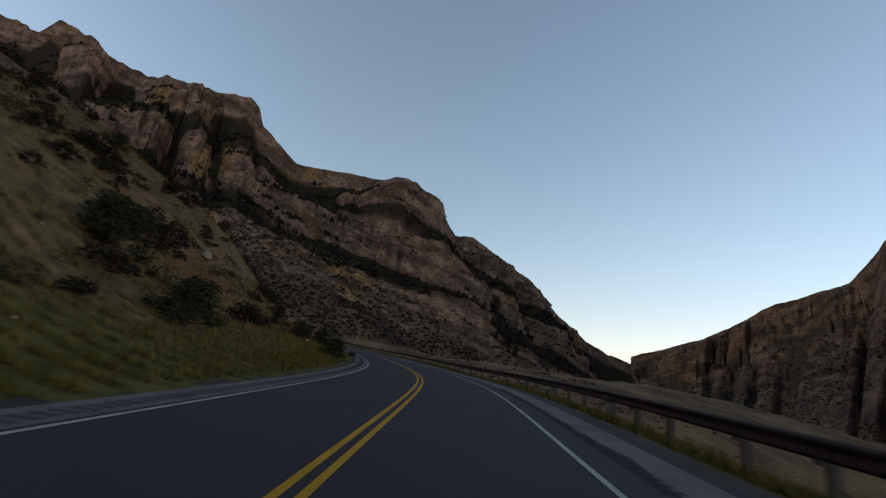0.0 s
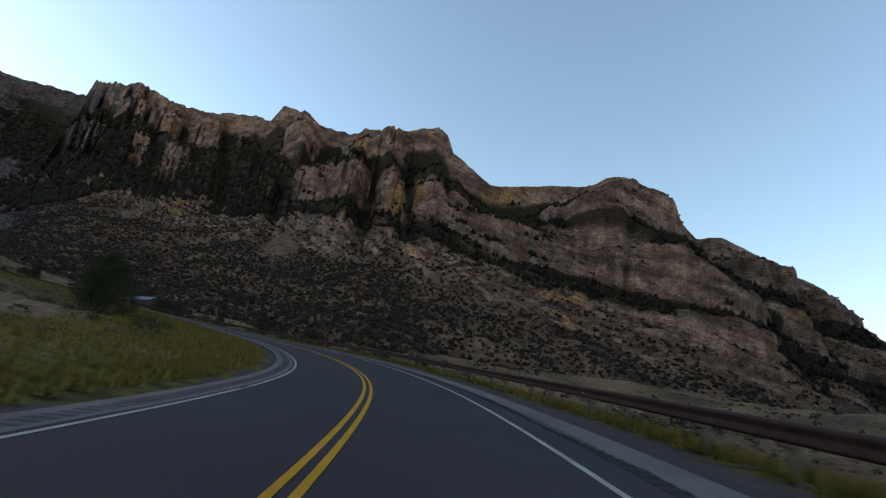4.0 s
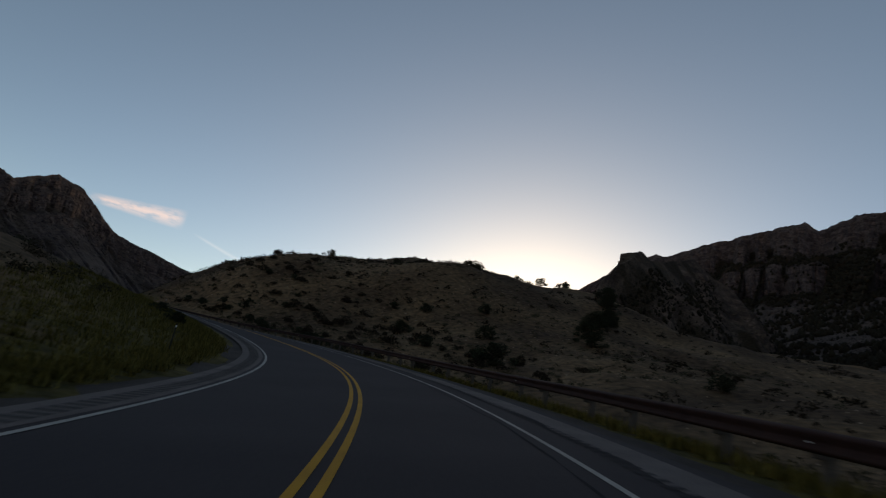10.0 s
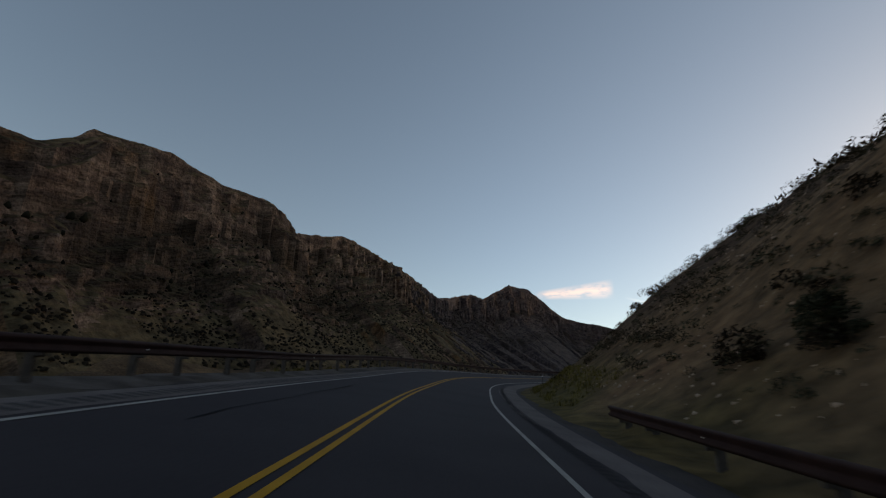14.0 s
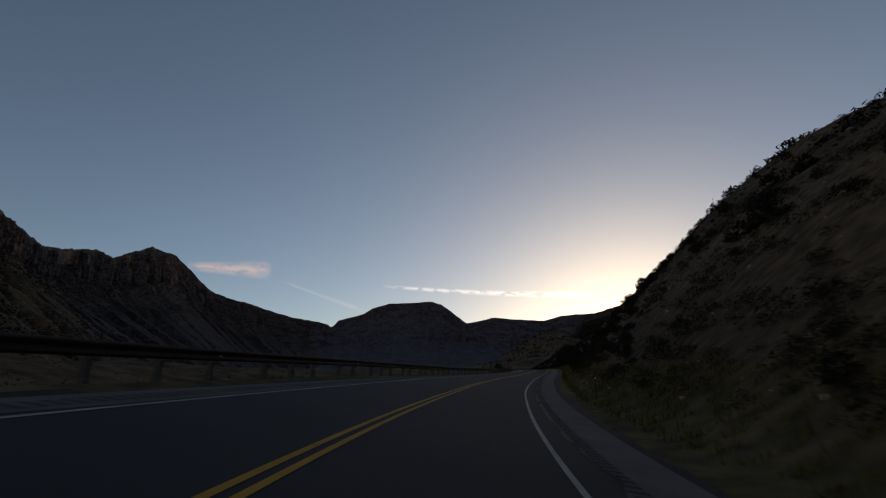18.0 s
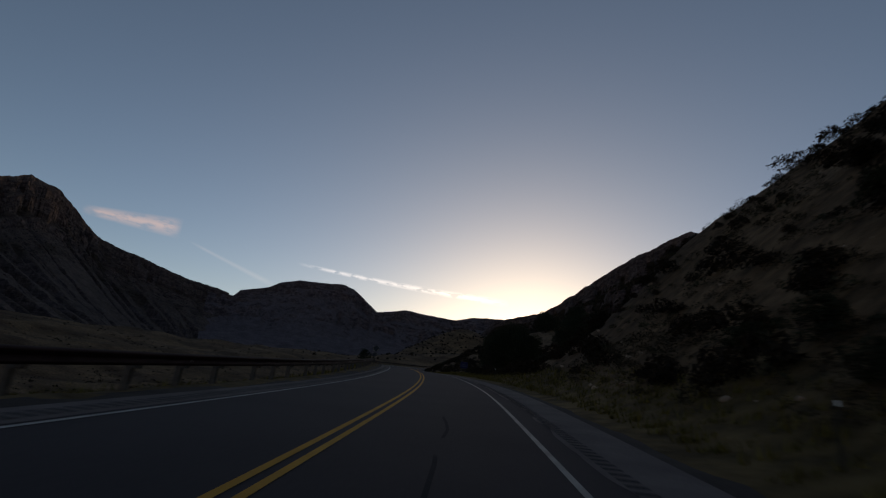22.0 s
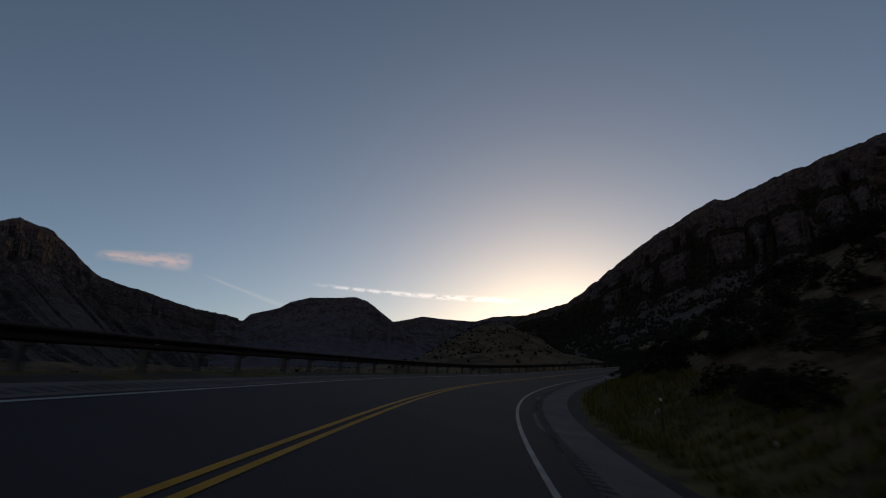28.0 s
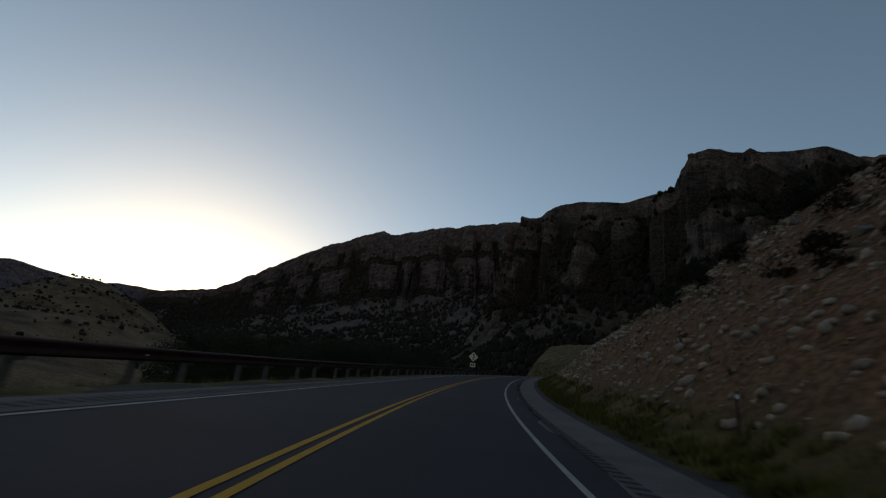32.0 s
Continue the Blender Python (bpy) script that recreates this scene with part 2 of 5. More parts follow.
side = np.stack([tang[:, 1], -tang[:, 0]], 1)               # to the right of the drive
length = np.concatenate([[0], np.cumsum(np.linalg.norm(np.diff(plan, axis=0), axis=1))])


def road_point(i, d, up=0.0):
    """World place at sample(s) i, d metres right of the middle line, following the banking."""
    i = np.asarray(i)
    return np.stack([plan[i, 0] + side[i, 0] * d * np.cos(bank[i]), plan[i, 1] + side[i, 1] * d * np.cos(bank[i]),
                     level[i] - d * np.sin(bank[i]) + up], -1)


def road_strip(name, d0, d1, up, mat):
    i = np.arange(NS)
    ds = np.linspace(d0, d1, max(2, int(round((d1 - d0) / 0.9)) + 1))
    v = np.stack([road_point(i, d, up) for d in ds], 1).reshape(-1, 3)
    return mesh_object(name, v, sheet_faces(len(i), len(ds), True), mat)


LANE = 3.2
road = tagged(road_strip("road", -LANE - 0.3, LANE + 1.9, 0.0, asphalt), "dark worn asphalt two-lane canyon road with banked bends", "road", kind="structure")

# ---- ground: profile across the road at stations of the drive, then the slopes ----
# (second, left profile, right profile), each ((metres out, metres up), ...)
SECTIONS = [
    (0, ((7, 0.4), (12, 2), (30, 14), (70, 40), (110, 46), (160, 36), (220, 15), (320, 0)), ((8, -0.6), (18, -5), (60, -28), (160, -60), (320, -70))),
    (3, ((7, 0.3), (12, 1.2), (30, 8), (70, 20), (110, 22), (160, 18), (320, 0)), ((8, -0.2), (11, -1.4), (18, -4), (60, -16), (160, -30), (320, -40))),
    (5, ((7, 0.2), (14, 0.0), (30, 0.7), (60, 4), (160, 8)), ((8, -0.15), (11, -1.1), (18, -3), (50, -5), (120, 5), (320, 20))),
    (8, ((7, 0.1), (14, -1.4), (30, -2.0), (60, 0), (160, 4)), ((8, -0.15), (11, -0.6), (16, -0.9), (28, 1.2), (45, 2.2), (120, 10), (320, 20))),
    (10, ((7, 0.1), (14, 0.2), (30, -0.3), (60, -2), (160, -2)), ((8, -0.15), (11, -0.5), (16, -0.7), (28, 1.6), (45, 2.8), (120, 7), (320, 15))),
    (12, ((7, 0.2), (14, 1.5), (30, 3.0), (60, 0), (160, -5)), ((8, -0.6), (14, -1), (40, 3.5), (90, 13), (160, 24), (220, 26), (320, 10))),
    (13, ((7, 0.2), (10, 0.9), (14, 2.2), (30, 4.6), (60, 2), (160, -5)), ((7.5, -0.3), (12, 0.8), (30, 7), (70, 19), (120, 28), (160, 30), (320, 10))),
    (13.7, ((7, 0.2), (10, 1.2), (14, 2.6), (24, 4.4), (40, 3.5), (60, 0), (160, -5)), ((7, -0.05), (12, 1.7), (20, 6.8), (30, 12), (45, 17.2), (70, 21.8), (90, 22.8), (120, 23.5), (160, 23), (320, 7.5))),
    (14.4, ((7.5, -0.2), (16, -2), (60, -10), (120, -10), (200, 10)), ((7, 0), (12, 2.6), (20, 10), (30, 16.6), (45, 22.5), (90, 26.5), (160, 25), (320, 5))),
    (15.5, ((8, -0.6), (18, -5), (60, -14), (120, -10), (200, 20)), ((6.5, 0.2), (10, 2.2), (30, 15), (50, 24), (90, 30), (160, 30), (220, 24), (320, 0))),
    (18, ((8, -0.6), (18, -5), (60, -16), (120, -14), (220, 20)), ((6.5, 0.2), (10, 2.2), (20, 9.5), (30, 14.5), (50, 20), (90, 25), (160, 28), (220, 20), (320, 0))),
    (19.5, ((8, -0.6), (18, -6), (60, -20), (140, -22), (260, 20)), ((7, 0.2), (10, 2), (20, 12.2), (30, 20.5), (40, 28), (60, 40), (80, 47), (120, 50), (160, 40), (320, 0))),
    (21.2, ((8, -0.6), (18, -6), (60, -20), (140, -24), (280, 20)), ((7, 0.2), (10, 2.2), (20, 13.8), (30, 24.2), (40, 34), (60, 48), (80, 55), (120, 54), (160, 41), (320, 0))),
    (23.4, ((8, -0.6), (18, -6), (60, -20), (140, -25), (300, 20)), ((7, 0.2), (11, 2.5), (20, 14.4), (30, 24.6), (40, 35), (60, 50.5), (80, 58), (120, 55), (160, 42), (320, 0))),
    (24.4, ((8, -0.6), (18, -6), (60, -20), (140, -25), (300, 20)), ((7, 0.2), (14, 1.2), (30, 4.5), (70, 14), (160, 25), (320, 10))),
    (27, ((8, -0.6), (18, -6), (60, -20), (140, -25), (300, 10)), ((7, 0.2), (13, 2), (30, 9), (70, 22), (160, 32), (320, 10))),
    (31, ((8, -0.6), (18, -5), (60, -15), (140, -20), (300, 10)), ((7, 0.2), (10, 1.4), (20, 8.0), (30, 12.8), (50, 21.8), (80, 29), (160, 32))),
    (33, ((8, -0.6), (18, -5), (60, -15), (140, -20), (300, 10)), ((7, 0.2), (10, 4), (20, 13.3), (30, 17.8), (50, 28.1), (80, 38), (160, 41))),
    (36, ((8, -0.6), (18, -4), (60, -10), (140, -15), (300, 10)), ((7, 0.2), (10, 3), (20, 7), (30, 10), (50, 13), (80, 14), (160, 15))),
]
GRID = np.array([0, 4.3, 5.6, 7, 8.5, 10, 12, 14, 18, 20, 24, 30, 40, 50, 60, 70, 80, 90, 120, 160, 220, 320])


def profile_tables():
    """Height over the road by distance out, for each sample of the line, left and right."""
    tables = []
    for k in (1, 2):
        rows = [np.interp(GRID, [0, 4.3, 5.6] + [p[0] for p in s[k]], [0, -0.02, -0.03] + [p[1] for p in s[k]]) for s in SECTIONS]
        ts = np.array([s[0] for s in SECTIONS], float)
        tables.append(np.stack([np.interp(tau, ts, np.array(rows)[:, g]) for g in range(len(GRID))], 1))
    return tables


LEFT, RIGHT = profile_tables()


def across(i, lat, dist):
    """Ground height beside sample i of the line, dist metres out on the side that lat names."""
    g = np.clip(np.interp(np.minimum(dist, 319.9), GRID, np.arange(len(GRID))), 0, len(GRID) - 1.001)
    k = g.astype(int)
    fr = g - k
    lv = LEFT[i, k] * (1 - fr) + LEFT[i, k + 1] * fr
    rv = RIGHT[i, k] * (1 - fr) + RIGHT[i, k + 1] * fr
    bl = smooth(-0.15, 0.15, lat / np.maximum(dist, 1e-3))
    tilt = np.clip(lat, -7, 7) * np.sin(bank[i]) * np.clip(1.7 - dist / 10, 0, 1)
    return level[i] + lv * (1 - bl) + rv * bl - tilt


COARSE = np.arange(0, NS, 10)
# knolls and dips of the side hills: place, radius, height
KNOLLS = ((318, 130, 46, -13), (276, 72, 20, 6.5), (299, 55, 20, 8), (222, 74, 10, 2), (297, 247, 11, -1.5), (60, -22, 26, 6), (156, -67, 13, -2.4), (254, 53, 11, 5), (584, 607, 12, 26), (745, 1026, 100, 122), (600, 800, 70, 18))


def ground_height(x, y):
    """Height of the ground sheet and the distance to the road; far out it blends the stations by nearness."""
    x, y = np.atleast_1d(np.asarray(x, float)), np.atleast_1d(np.asarray(y, float))
    out, near = np.empty_like(x), np.empty_like(x)
    for s0 in range(0, len(x), 20000):
        sl = slice(s0, s0 + 20000)
        xs, ys = x[sl], y[sl]
        dx, dy = xs[:, None] - plan[COARSE, 0], ys[:, None] - plan[COARSE, 1]
        lat = dx * side[COARSE, 0] + dy * side[COARSE, 1]
        d2 = dx * dx + dy * dy
        dist = np.sqrt(d2)
        dmin = dist.min(1)
        w = np.exp(-np.minimum((d2 - (dmin ** 2)[:, None]) / (30 + 0.10 * dmin ** 1.75)[:, None], 60))
        h = across(np.broadcast_to(COARSE, dist.shape), lat, dist)
        h = (h * w).sum(1) / w.sum(1)
        c = np.where(dmin < 60)[0]
        if len(c):
            at = COARSE[dist[c].argmin(1)][:, None] + np.arange(-10, 11)
            at = np.clip(at, 0, NS - 1)
            ex, ey = xs[c][:, None] - plan[at, 0], ys[c][:, None] - plan[at, 1]
            best = (ex * ex + ey * ey).argmin(1)
            r = np.arange(len(c))
            i = at[r, best]
            la = ex[r, best] * side[i, 0] + ey[r, best] * side[i, 1]
            lo = ex[r, best] * tang[i, 0] + ey[r, best] * tang[i, 1]
            ends = (i == 0) | (i == NS - 1)
            d = np.where(ends, np.hypot(la, lo), np.abs(la))
            slope = np.gradient(level)[i] / np.maximum(np.linalg.norm(np.gradient(plan, axis=0), axis=1)[i], 1e-6)
            mix = 1 - smooth(18, 45, d)
            h[c] = h[c] * (1 - mix) + (across(i, la, d) + lo * slope * (d < 30)) * mix
            dmin[c] = d
        out[sl], near[sl] = h, dmin
    rough = smooth(7.5, 30, near)
    out += rough * (0.35 * fbm(x / 5, y / 5, 3, 5) + 1.8 * fbm(x / 32, y / 32, 3, 9))
    out += smooth(60, 260, near) * 5 * fbm(x / 150, y / 150, 3, 21)
    out -= smooth(330, 900, near) * 70
    for kx, ky, kr, kh in KNOLLS:
        out += kh * np.exp(-((x - kx) ** 2 + (y - ky) ** 2) / (2 * kr * kr)) * smooth(9, 24, near)
    out -= 0.22 * (1 - smooth(4.4, 5.3, near))
    return out, near


def axis_lines(lo, hi, step, far, growth=1.18):
    core = list(np.arange(lo, hi + 0.1, step))
    s, v = step, core[-1]
    while v < hi + far:
        s = min(s * growth, 400)
        v += s
        core.append(v)
    s, v = step, core[0]
    while v > lo - far:
        s = min(s * growth, 400)
        v -= s
        core.insert(0, v)
    return np.array(core)


def terrain_material():
    """Dry soil and scree with grassy patches; the verge mask turns it to green roadside grass."""
    m, n, l, b = material("canyon_soil", 0.97)
    tc = n.new("ShaderNodeTexCoord")
    big, small = n.new("ShaderNodeTexNoise"), n.new("ShaderNodeTexNoise")
    big.inputs["Scale"].default_value, big.inputs["Detail"].default_value = 0.05, 8
    small.inputs["Scale"].default_value, small.inputs["Detail"].default_value = 1.1, 6
    r1, r2 = n.new("ShaderNodeValToRGB"), n.new("ShaderNodeValToRGB")
    r1.color_ramp.elements[0].position, r1.color_ramp.elements[1].position = 0.38, 0.62
    r1.color_ramp.elements[0].color, r1.color_ramp.elements[1].color = (0.08, 0.05, 0.031, 1), (0.18, 0.115, 0.066, 1)
    r2.color_ramp.elements[0].position, r2.color_ramp.elements[1].position = 0.3, 0.7
    r2.color_ramp.elements[0].color, r2.color_ramp.elements[1].color = (0.46, 0.46, 0.44, 1), (1.36, 1.31, 1.22, 1)
    mul = n.new("ShaderNodeMix")
    mul.data_type, mul.blend_type = "RGBA", "MULTIPLY"
    mul.inputs[0].default_value = 1.0
    att = n.new("ShaderNodeAttribute")
    att.attribute_name = "verge"
    grass = n.new("ShaderNodeMix")
    grass.data_type = "RGBA"
    gr = n.new("ShaderNodeValToRGB")
    gr.color_ramp.elements[0].position, gr.color_ramp.elements[1].position = 0.35, 0.65
    gr.color_ramp.elements[0].color, gr.color_ramp.elements[1].color = (0.044, 0.036, 0.012, 1), (0.115, 0.088, 0.024, 1)
    bp = n.new("ShaderNodeBump")
    bp.inputs["Strength"].default_value, bp.inputs["Distance"].default_value = 0.6, 0.25
    for t in (big, small):
        l.new(tc.outputs["Object"], t.inputs["Vector"])
    l.new(big.outputs[0], r1.inputs[0])
    l.new(small.outputs[0], r2.inputs[0])
    l.new(small.outputs[0], gr.inputs[0])
    l.new(r1.outputs[0], mul.inputs[6])
    l.new(r2.outputs[0], mul.inputs[7])
    l.new(att.outputs["Fac"], grass.inputs[0])
    l.new(mul.outputs[2], grass.inputs[6])
    l.new(gr.outputs[0], grass.inputs[7])
    red = n.new("ShaderNodeAttribute")
    red.attribute_name = "scree"
    cut, cr, grit = n.new("ShaderNodeMix"), n.new("ShaderNodeValToRGB"), n.new("ShaderNodeTexNoise")
    cut.data_type = "RGBA"
    grit.inputs["Scale"].default_value, grit.inputs["Detail"].default_value = 5.0, 5
    l.new(tc.outputs["Object"], grit.inputs["Vector"])
    cr.color_ramp.elements[0].position, cr.color_ramp.elements[1].position = 0.36, 0.66
    cr.color_ramp.elements[0].color, cr.color_ramp.elements[1].color = (0.10, 0.047, 0.026, 1), (0.235, 0.118, 0.064, 1)
    l.new(grit.outputs[0], cr.inputs[0])
    l.new(red.outputs["Fac"], cut.inputs[0])
    l.new(grass.outputs[2], cut.inputs[6])
    l.new(cr.outputs[0], cut.inputs[7])
    lay, lay_at, lr = n.new("ShaderNodeMix"), n.new("ShaderNodeAttribute"), n.new("ShaderNodeValToRGB")
    lay.data_type, lay_at.attribute_name = "RGBA", "pullout"
    lr.color_ramp.elements[0].position, lr.color_ramp.elements[1].position = 0.35, 0.65
    lr.color_ramp.elements[0].color, lr.color_ramp.elements[1].color = (0.062, 0.049, 0.042, 1), (0.125, 0.102, 0.088, 1)
    l.new(small.outputs[0], lr.inputs[0])
    l.new(lay_at.outputs["Fac"], lay.inputs[0])
    l.new(cut.outputs[2], lay.inputs[6])
    l.new(lr.outputs[0], lay.inputs[7])
    l.new(lay.outputs[2], b.inputs["Base Color"])
    rough_sum = n.new("ShaderNodeMath")
    rough_sum.operation = "MULTIPLY_ADD"
    rough_sum.inputs[1].default_value = 0.35
    l.new(grit.outputs[0], rough_sum.inputs[0])
    l.new(small.outputs[0], rough_sum.inputs[2])
    l.new(rough_sum.outputs[0], bp.inputs["Height"])
    l.new(bp.outputs[0], b.inputs["Normal"])
    return m


soil = terrain_material()
gx, gy = axis_lines(-20, 610, 1.8, 4200, 1.13), axis_lines(-120, 640, 1.8, 4200, 1.13)
GX, GY = np.meshgrid(gx, gy, indexing="ij")
gz, gnear = ground_height(GX.ravel(), GY.ravel())
ground = mesh_object("ground", np.stack([GX.ravel(), GY.ravel(), gz], 1), sheet_faces(len(gx), len(gy)), soil)
verge = ground.data.attributes.new("verge", "FLOAT", "POINT")
flat_side = np.clip(1 - smooth(20, 80, GY.ravel()) - 0.3 * smooth(380, 430, GY.ravel()), -0.3, 1) * (1 - smooth(208, 213, GX.ravel() + 0.22 * GY.ravel()) * smooth(-20, 0, GY.ravel()))
early_grass = (1 - smooth(55, 100, GX.ravel())) * (1 - smooth(70, 130, gnear)) * smooth(-0.5, 0.35, fbm(GX.ravel() / 9, GY.ravel() / 9, 3, 17))
late_grass = smooth(370, 410, GY.ravel()) * (1 - smooth(60, 130, gnear)) * smooth(-0.35, 0.4, fbm(GX.ravel() / 7, GY.ravel() / 7, 3, 19))
late_side = smooth(400, 415, GY.ravel()) * smooth(395, 410, GX.ravel())
rail_foot = np.exp(-((GX.ravel() - 210) ** 2 + (GY.ravel() - 42) ** 2) / (2 * 20 ** 2)) * (GX.ravel() + 0.27 * (GY.ravel() - 26) > 204.6)
green = (1 - 0.9 * rail_foot) * (1 - smooth(7.4 + 0.6 * flat_side - 0.9 * late_side, 10 + 4 * flat_side, gnear + (1.8 + 2 * flat_side) * fbm(GX.ravel() / 5, GY.ravel() / 5, 2, 3)))
green = green * (1 - 0.55 * smooth(75, 95, GY.ravel()) * (1 - smooth(380, 400, GY.ravel())))
verge.data.foreach_set("value", np.maximum(green, 0.45 * early_grass + 0.5 * late_grass).astype(np.float32))
scree = ground.data.attributes.new("scree", "FLOAT", "POINT")
cut_noise = fbm(GX.ravel() / 12, GY.ravel() / 12, 3, 44)
cut_mask = sum(np.exp(-((GX.ravel() - cx) ** 2 + (GY.ravel() - cy) ** 2) / (2 * r * r)) for cx, cy, r in ((432, 436, 15), (452, 440, 17), (474, 446, 16), (410, 432, 10), (418, 438, 8), (30, -14, 7)))
scree.data.foreach_set("value", (smooth(0.55, 1.0, cut_mask + 0.55 * cut_noise) * smooth(6.8, 8.4, gnear)).astype(np.float32))
# a bare gravel pull-out on the inside of the bend
flat_x, flat_y = GX.ravel(), GY.ravel()
pullout_at = np.array([14.0, 14.5, 15.0, 15.5, 16.0]) * SUB
bare = np.zeros(len(flat_x))
for k in pullout_at.astype(int):
    ex, ey = flat_x - plan[k, 0], flat_y - plan[k, 1]
    along, out_left = ex * tang[k, 0] + ey * tang[k, 1], -(ex * side[k, 0] + ey * side[k, 1])
    bare = np.maximum(bare, (1 - smooth(8, 12, np.abs(along))) * smooth(3, 4, out_left) * (1 - smooth(15, 20, out_left + 2.5 * cut_noise)))
pullout = ground.data.attributes.new("pullout", "FLOAT", "POINT")
pullout.data.foreach_set("value", bare.astype(np.float32))
tagged(ground, "dry canyon ground with green verges, tan soil and scree", "ground", kind="structure")


# ---- rock ridges ----
def rock_material(name, cliff_a, cliff_b, slope_a, slope_b, ochre=(0.36, 0.21, 0.10), steep_from=(0.68, 0.5)):
    """Bedded limestone on steep faces with ochre stains and dark varnish, scree and dry grass colours where it lies flatter."""
    m, n, l, b = material(name, 0.97)
    tc, geo, sep = n.new("ShaderNodeTexCoord"), n.new("ShaderNodeNewGeometry"), n.new("ShaderNodeSeparateXYZ")

    def noise(scale, detail=6, stretch=(1, 1, 1)):
        mp, t = n.new("ShaderNodeMapping"), n.new("ShaderNodeTexNoise")
        mp.inputs["Scale"].default_value = stretch
        t.inputs["Scale"].default_value, t.inputs["Detail"].default_value = scale, detail
        l.new(tc.outputs["Object"], mp.inputs[0])
        l.new(mp.outputs[0], t.inputs["Vector"])
        return t.outputs[0]

    def ramp(src, lo, hi, a, c):
        r = n.new("ShaderNodeValToRGB")
        r.color_ramp.elements[0].position, r.color_ramp.elements[1].position = lo, hi
        r.color_ramp.elements[0].color, r.color_ramp.elements[1].color = (*a, 1), (*c, 1)
        l.new(src, r.inputs[0])
        return r.outputs[0]

    def mix(fac, a, c, kind="MIX"):
        k = n.new("ShaderNodeMix")
        k.data_type, k.blend_type = "RGBA", kind
        if isinstance(fac, float):
            k.inputs[0].default_value = fac
        else:
            l.new(fac, k.inputs[0])
        l.new(a, k.inputs[6])
        l.new(c, k.inputs[7])
        return k.outputs[2]

    bed_at, run_at = n.new("ShaderNodeAttribute"), n.new("ShaderNodeAttribute")
    bed_at.attribute_name, run_at.attribute_name = "bed", "run"

    def strata(along, down, detail):
        """Noise laid out along the ridge and down its beds."""
        a, d, xyz, t = n.new("ShaderNodeMath"), n.new("ShaderNodeMath"), n.new("ShaderNodeCombineXYZ"), n.new("ShaderNodeTexNoise")
        for k, src, f in ((a, run_at, along), (d, bed_at, down)):
            k.operation = "MULTIPLY"
            k.inputs[1].default_value = f
            l.new(src.outputs["Fac"], k.inputs[0])
        l.new(a.outputs[0], xyz.inputs[0])
        l.new(d.outputs[0], xyz.inputs[1])
        t.inputs["Scale"].default_value, t.inputs["Detail"].default_value = 1.0, detail
        l.new(xyz.outputs[0], t.inputs["Vector"])
        return t.outputs[0]

    beds, ledges, streak, patch = strata(0.012, 0.075, 5), strata(0.06, 0.34, 5), strata(0.11, 0.012, 5), noise(0.012, 5)
    grain, soil_patch, pits = noise(0.16, 8), noise(0.02, 7), noise(0.55, 4)
    face = mix(ramp(patch, 0.57, 0.68, (0, 0, 0), (0.8, 0.8, 0.8)), ramp(beds, 0.40, 0.61, cliff_a, cliff_b), ramp(grain, 0.3, 0.7, [0.6 * v for v in ochre], ochre))
    face = mix(0.42, face, ramp(ledges, 0.38, 0.60, (0.55, 0.54, 0.53), (1.12, 1.11, 1.1)), "MULTIPLY")
    face = mix(0.75, face, ramp(noise(0.045, 4), 0.38, 0.60, (0.52, 0.5, 0.49), (1.15, 1.13, 1.1)), "MULTIPLY")
    face = mix(0.28, face, ramp(streak, 0.36, 0.56, (0.42, 0.41, 0.42), (1.08, 1.06, 1.04)), "MULTIPLY")
    lie = mix(0.8, ramp(soil_patch, 0.36, 0.64, slope_a, slope_b), ramp(grain, 0.40, 0.60, (0.5, 0.5, 0.49), (1.15, 1.13, 1.1)), "MULTIPLY")
    steep = n.new("ShaderNodeMapRange")
    steep.inputs["From Min"].default_value, steep.inputs["From Max"].default_value = steep_from
    l.new(geo.outputs["True Normal"], sep.inputs[0])
    l.new(sep.outputs["Z"], steep.inputs["Value"])
    wood_at = n.new("ShaderNodeAttribute")
    wood_at.attribute_name = "wood"
    cover = n.new("ShaderNodeMath")
    cover.operation = "MULTIPLY_ADD"
    cover.inputs[1].default_value = 0.55
    l.new(grain, cover.inputs[0])
    l.new(wood_at.outputs["Fac"], cover.inputs[2])
    bare = mix(steep.outputs[0], lie, mix(0.6, mix(0.65, face, ramp(grain, 0.36, 0.6, (0.5, 0.5, 0.5), (1.1, 1.1, 1.1)), "MULTIPLY"), ramp(pits, 0.40, 0.52, (0.35, 0.34, 0.33), (1.1, 1.1, 1.1)), "MULTIPLY"))
    l.new(mix(ramp(cover.outputs[0], 0.62, 0.95, (0, 0, 0), (0.95, 0.95, 0.95)), bare, ramp(pits, 0.35, 0.65, (0.016, 0.012, 0.008), (0.052, 0.038, 0.024))), b.inputs["Base Color"])
    bp, add = n.new("ShaderNodeBump"), n.new("ShaderNodeMath")
    add.operation = "ADD"
    bp.inputs["Strength"].default_value, bp.inputs["Distance"].default_value = 0.9, 3.0
    l.new(grain, add.inputs[0])
    l.new(ledges, add.inputs[1])
    l.new(add.outputs[0], bp.inputs["Height"])
    l.new(bp.outputs[0], b.inputs["Normal"])
    return m


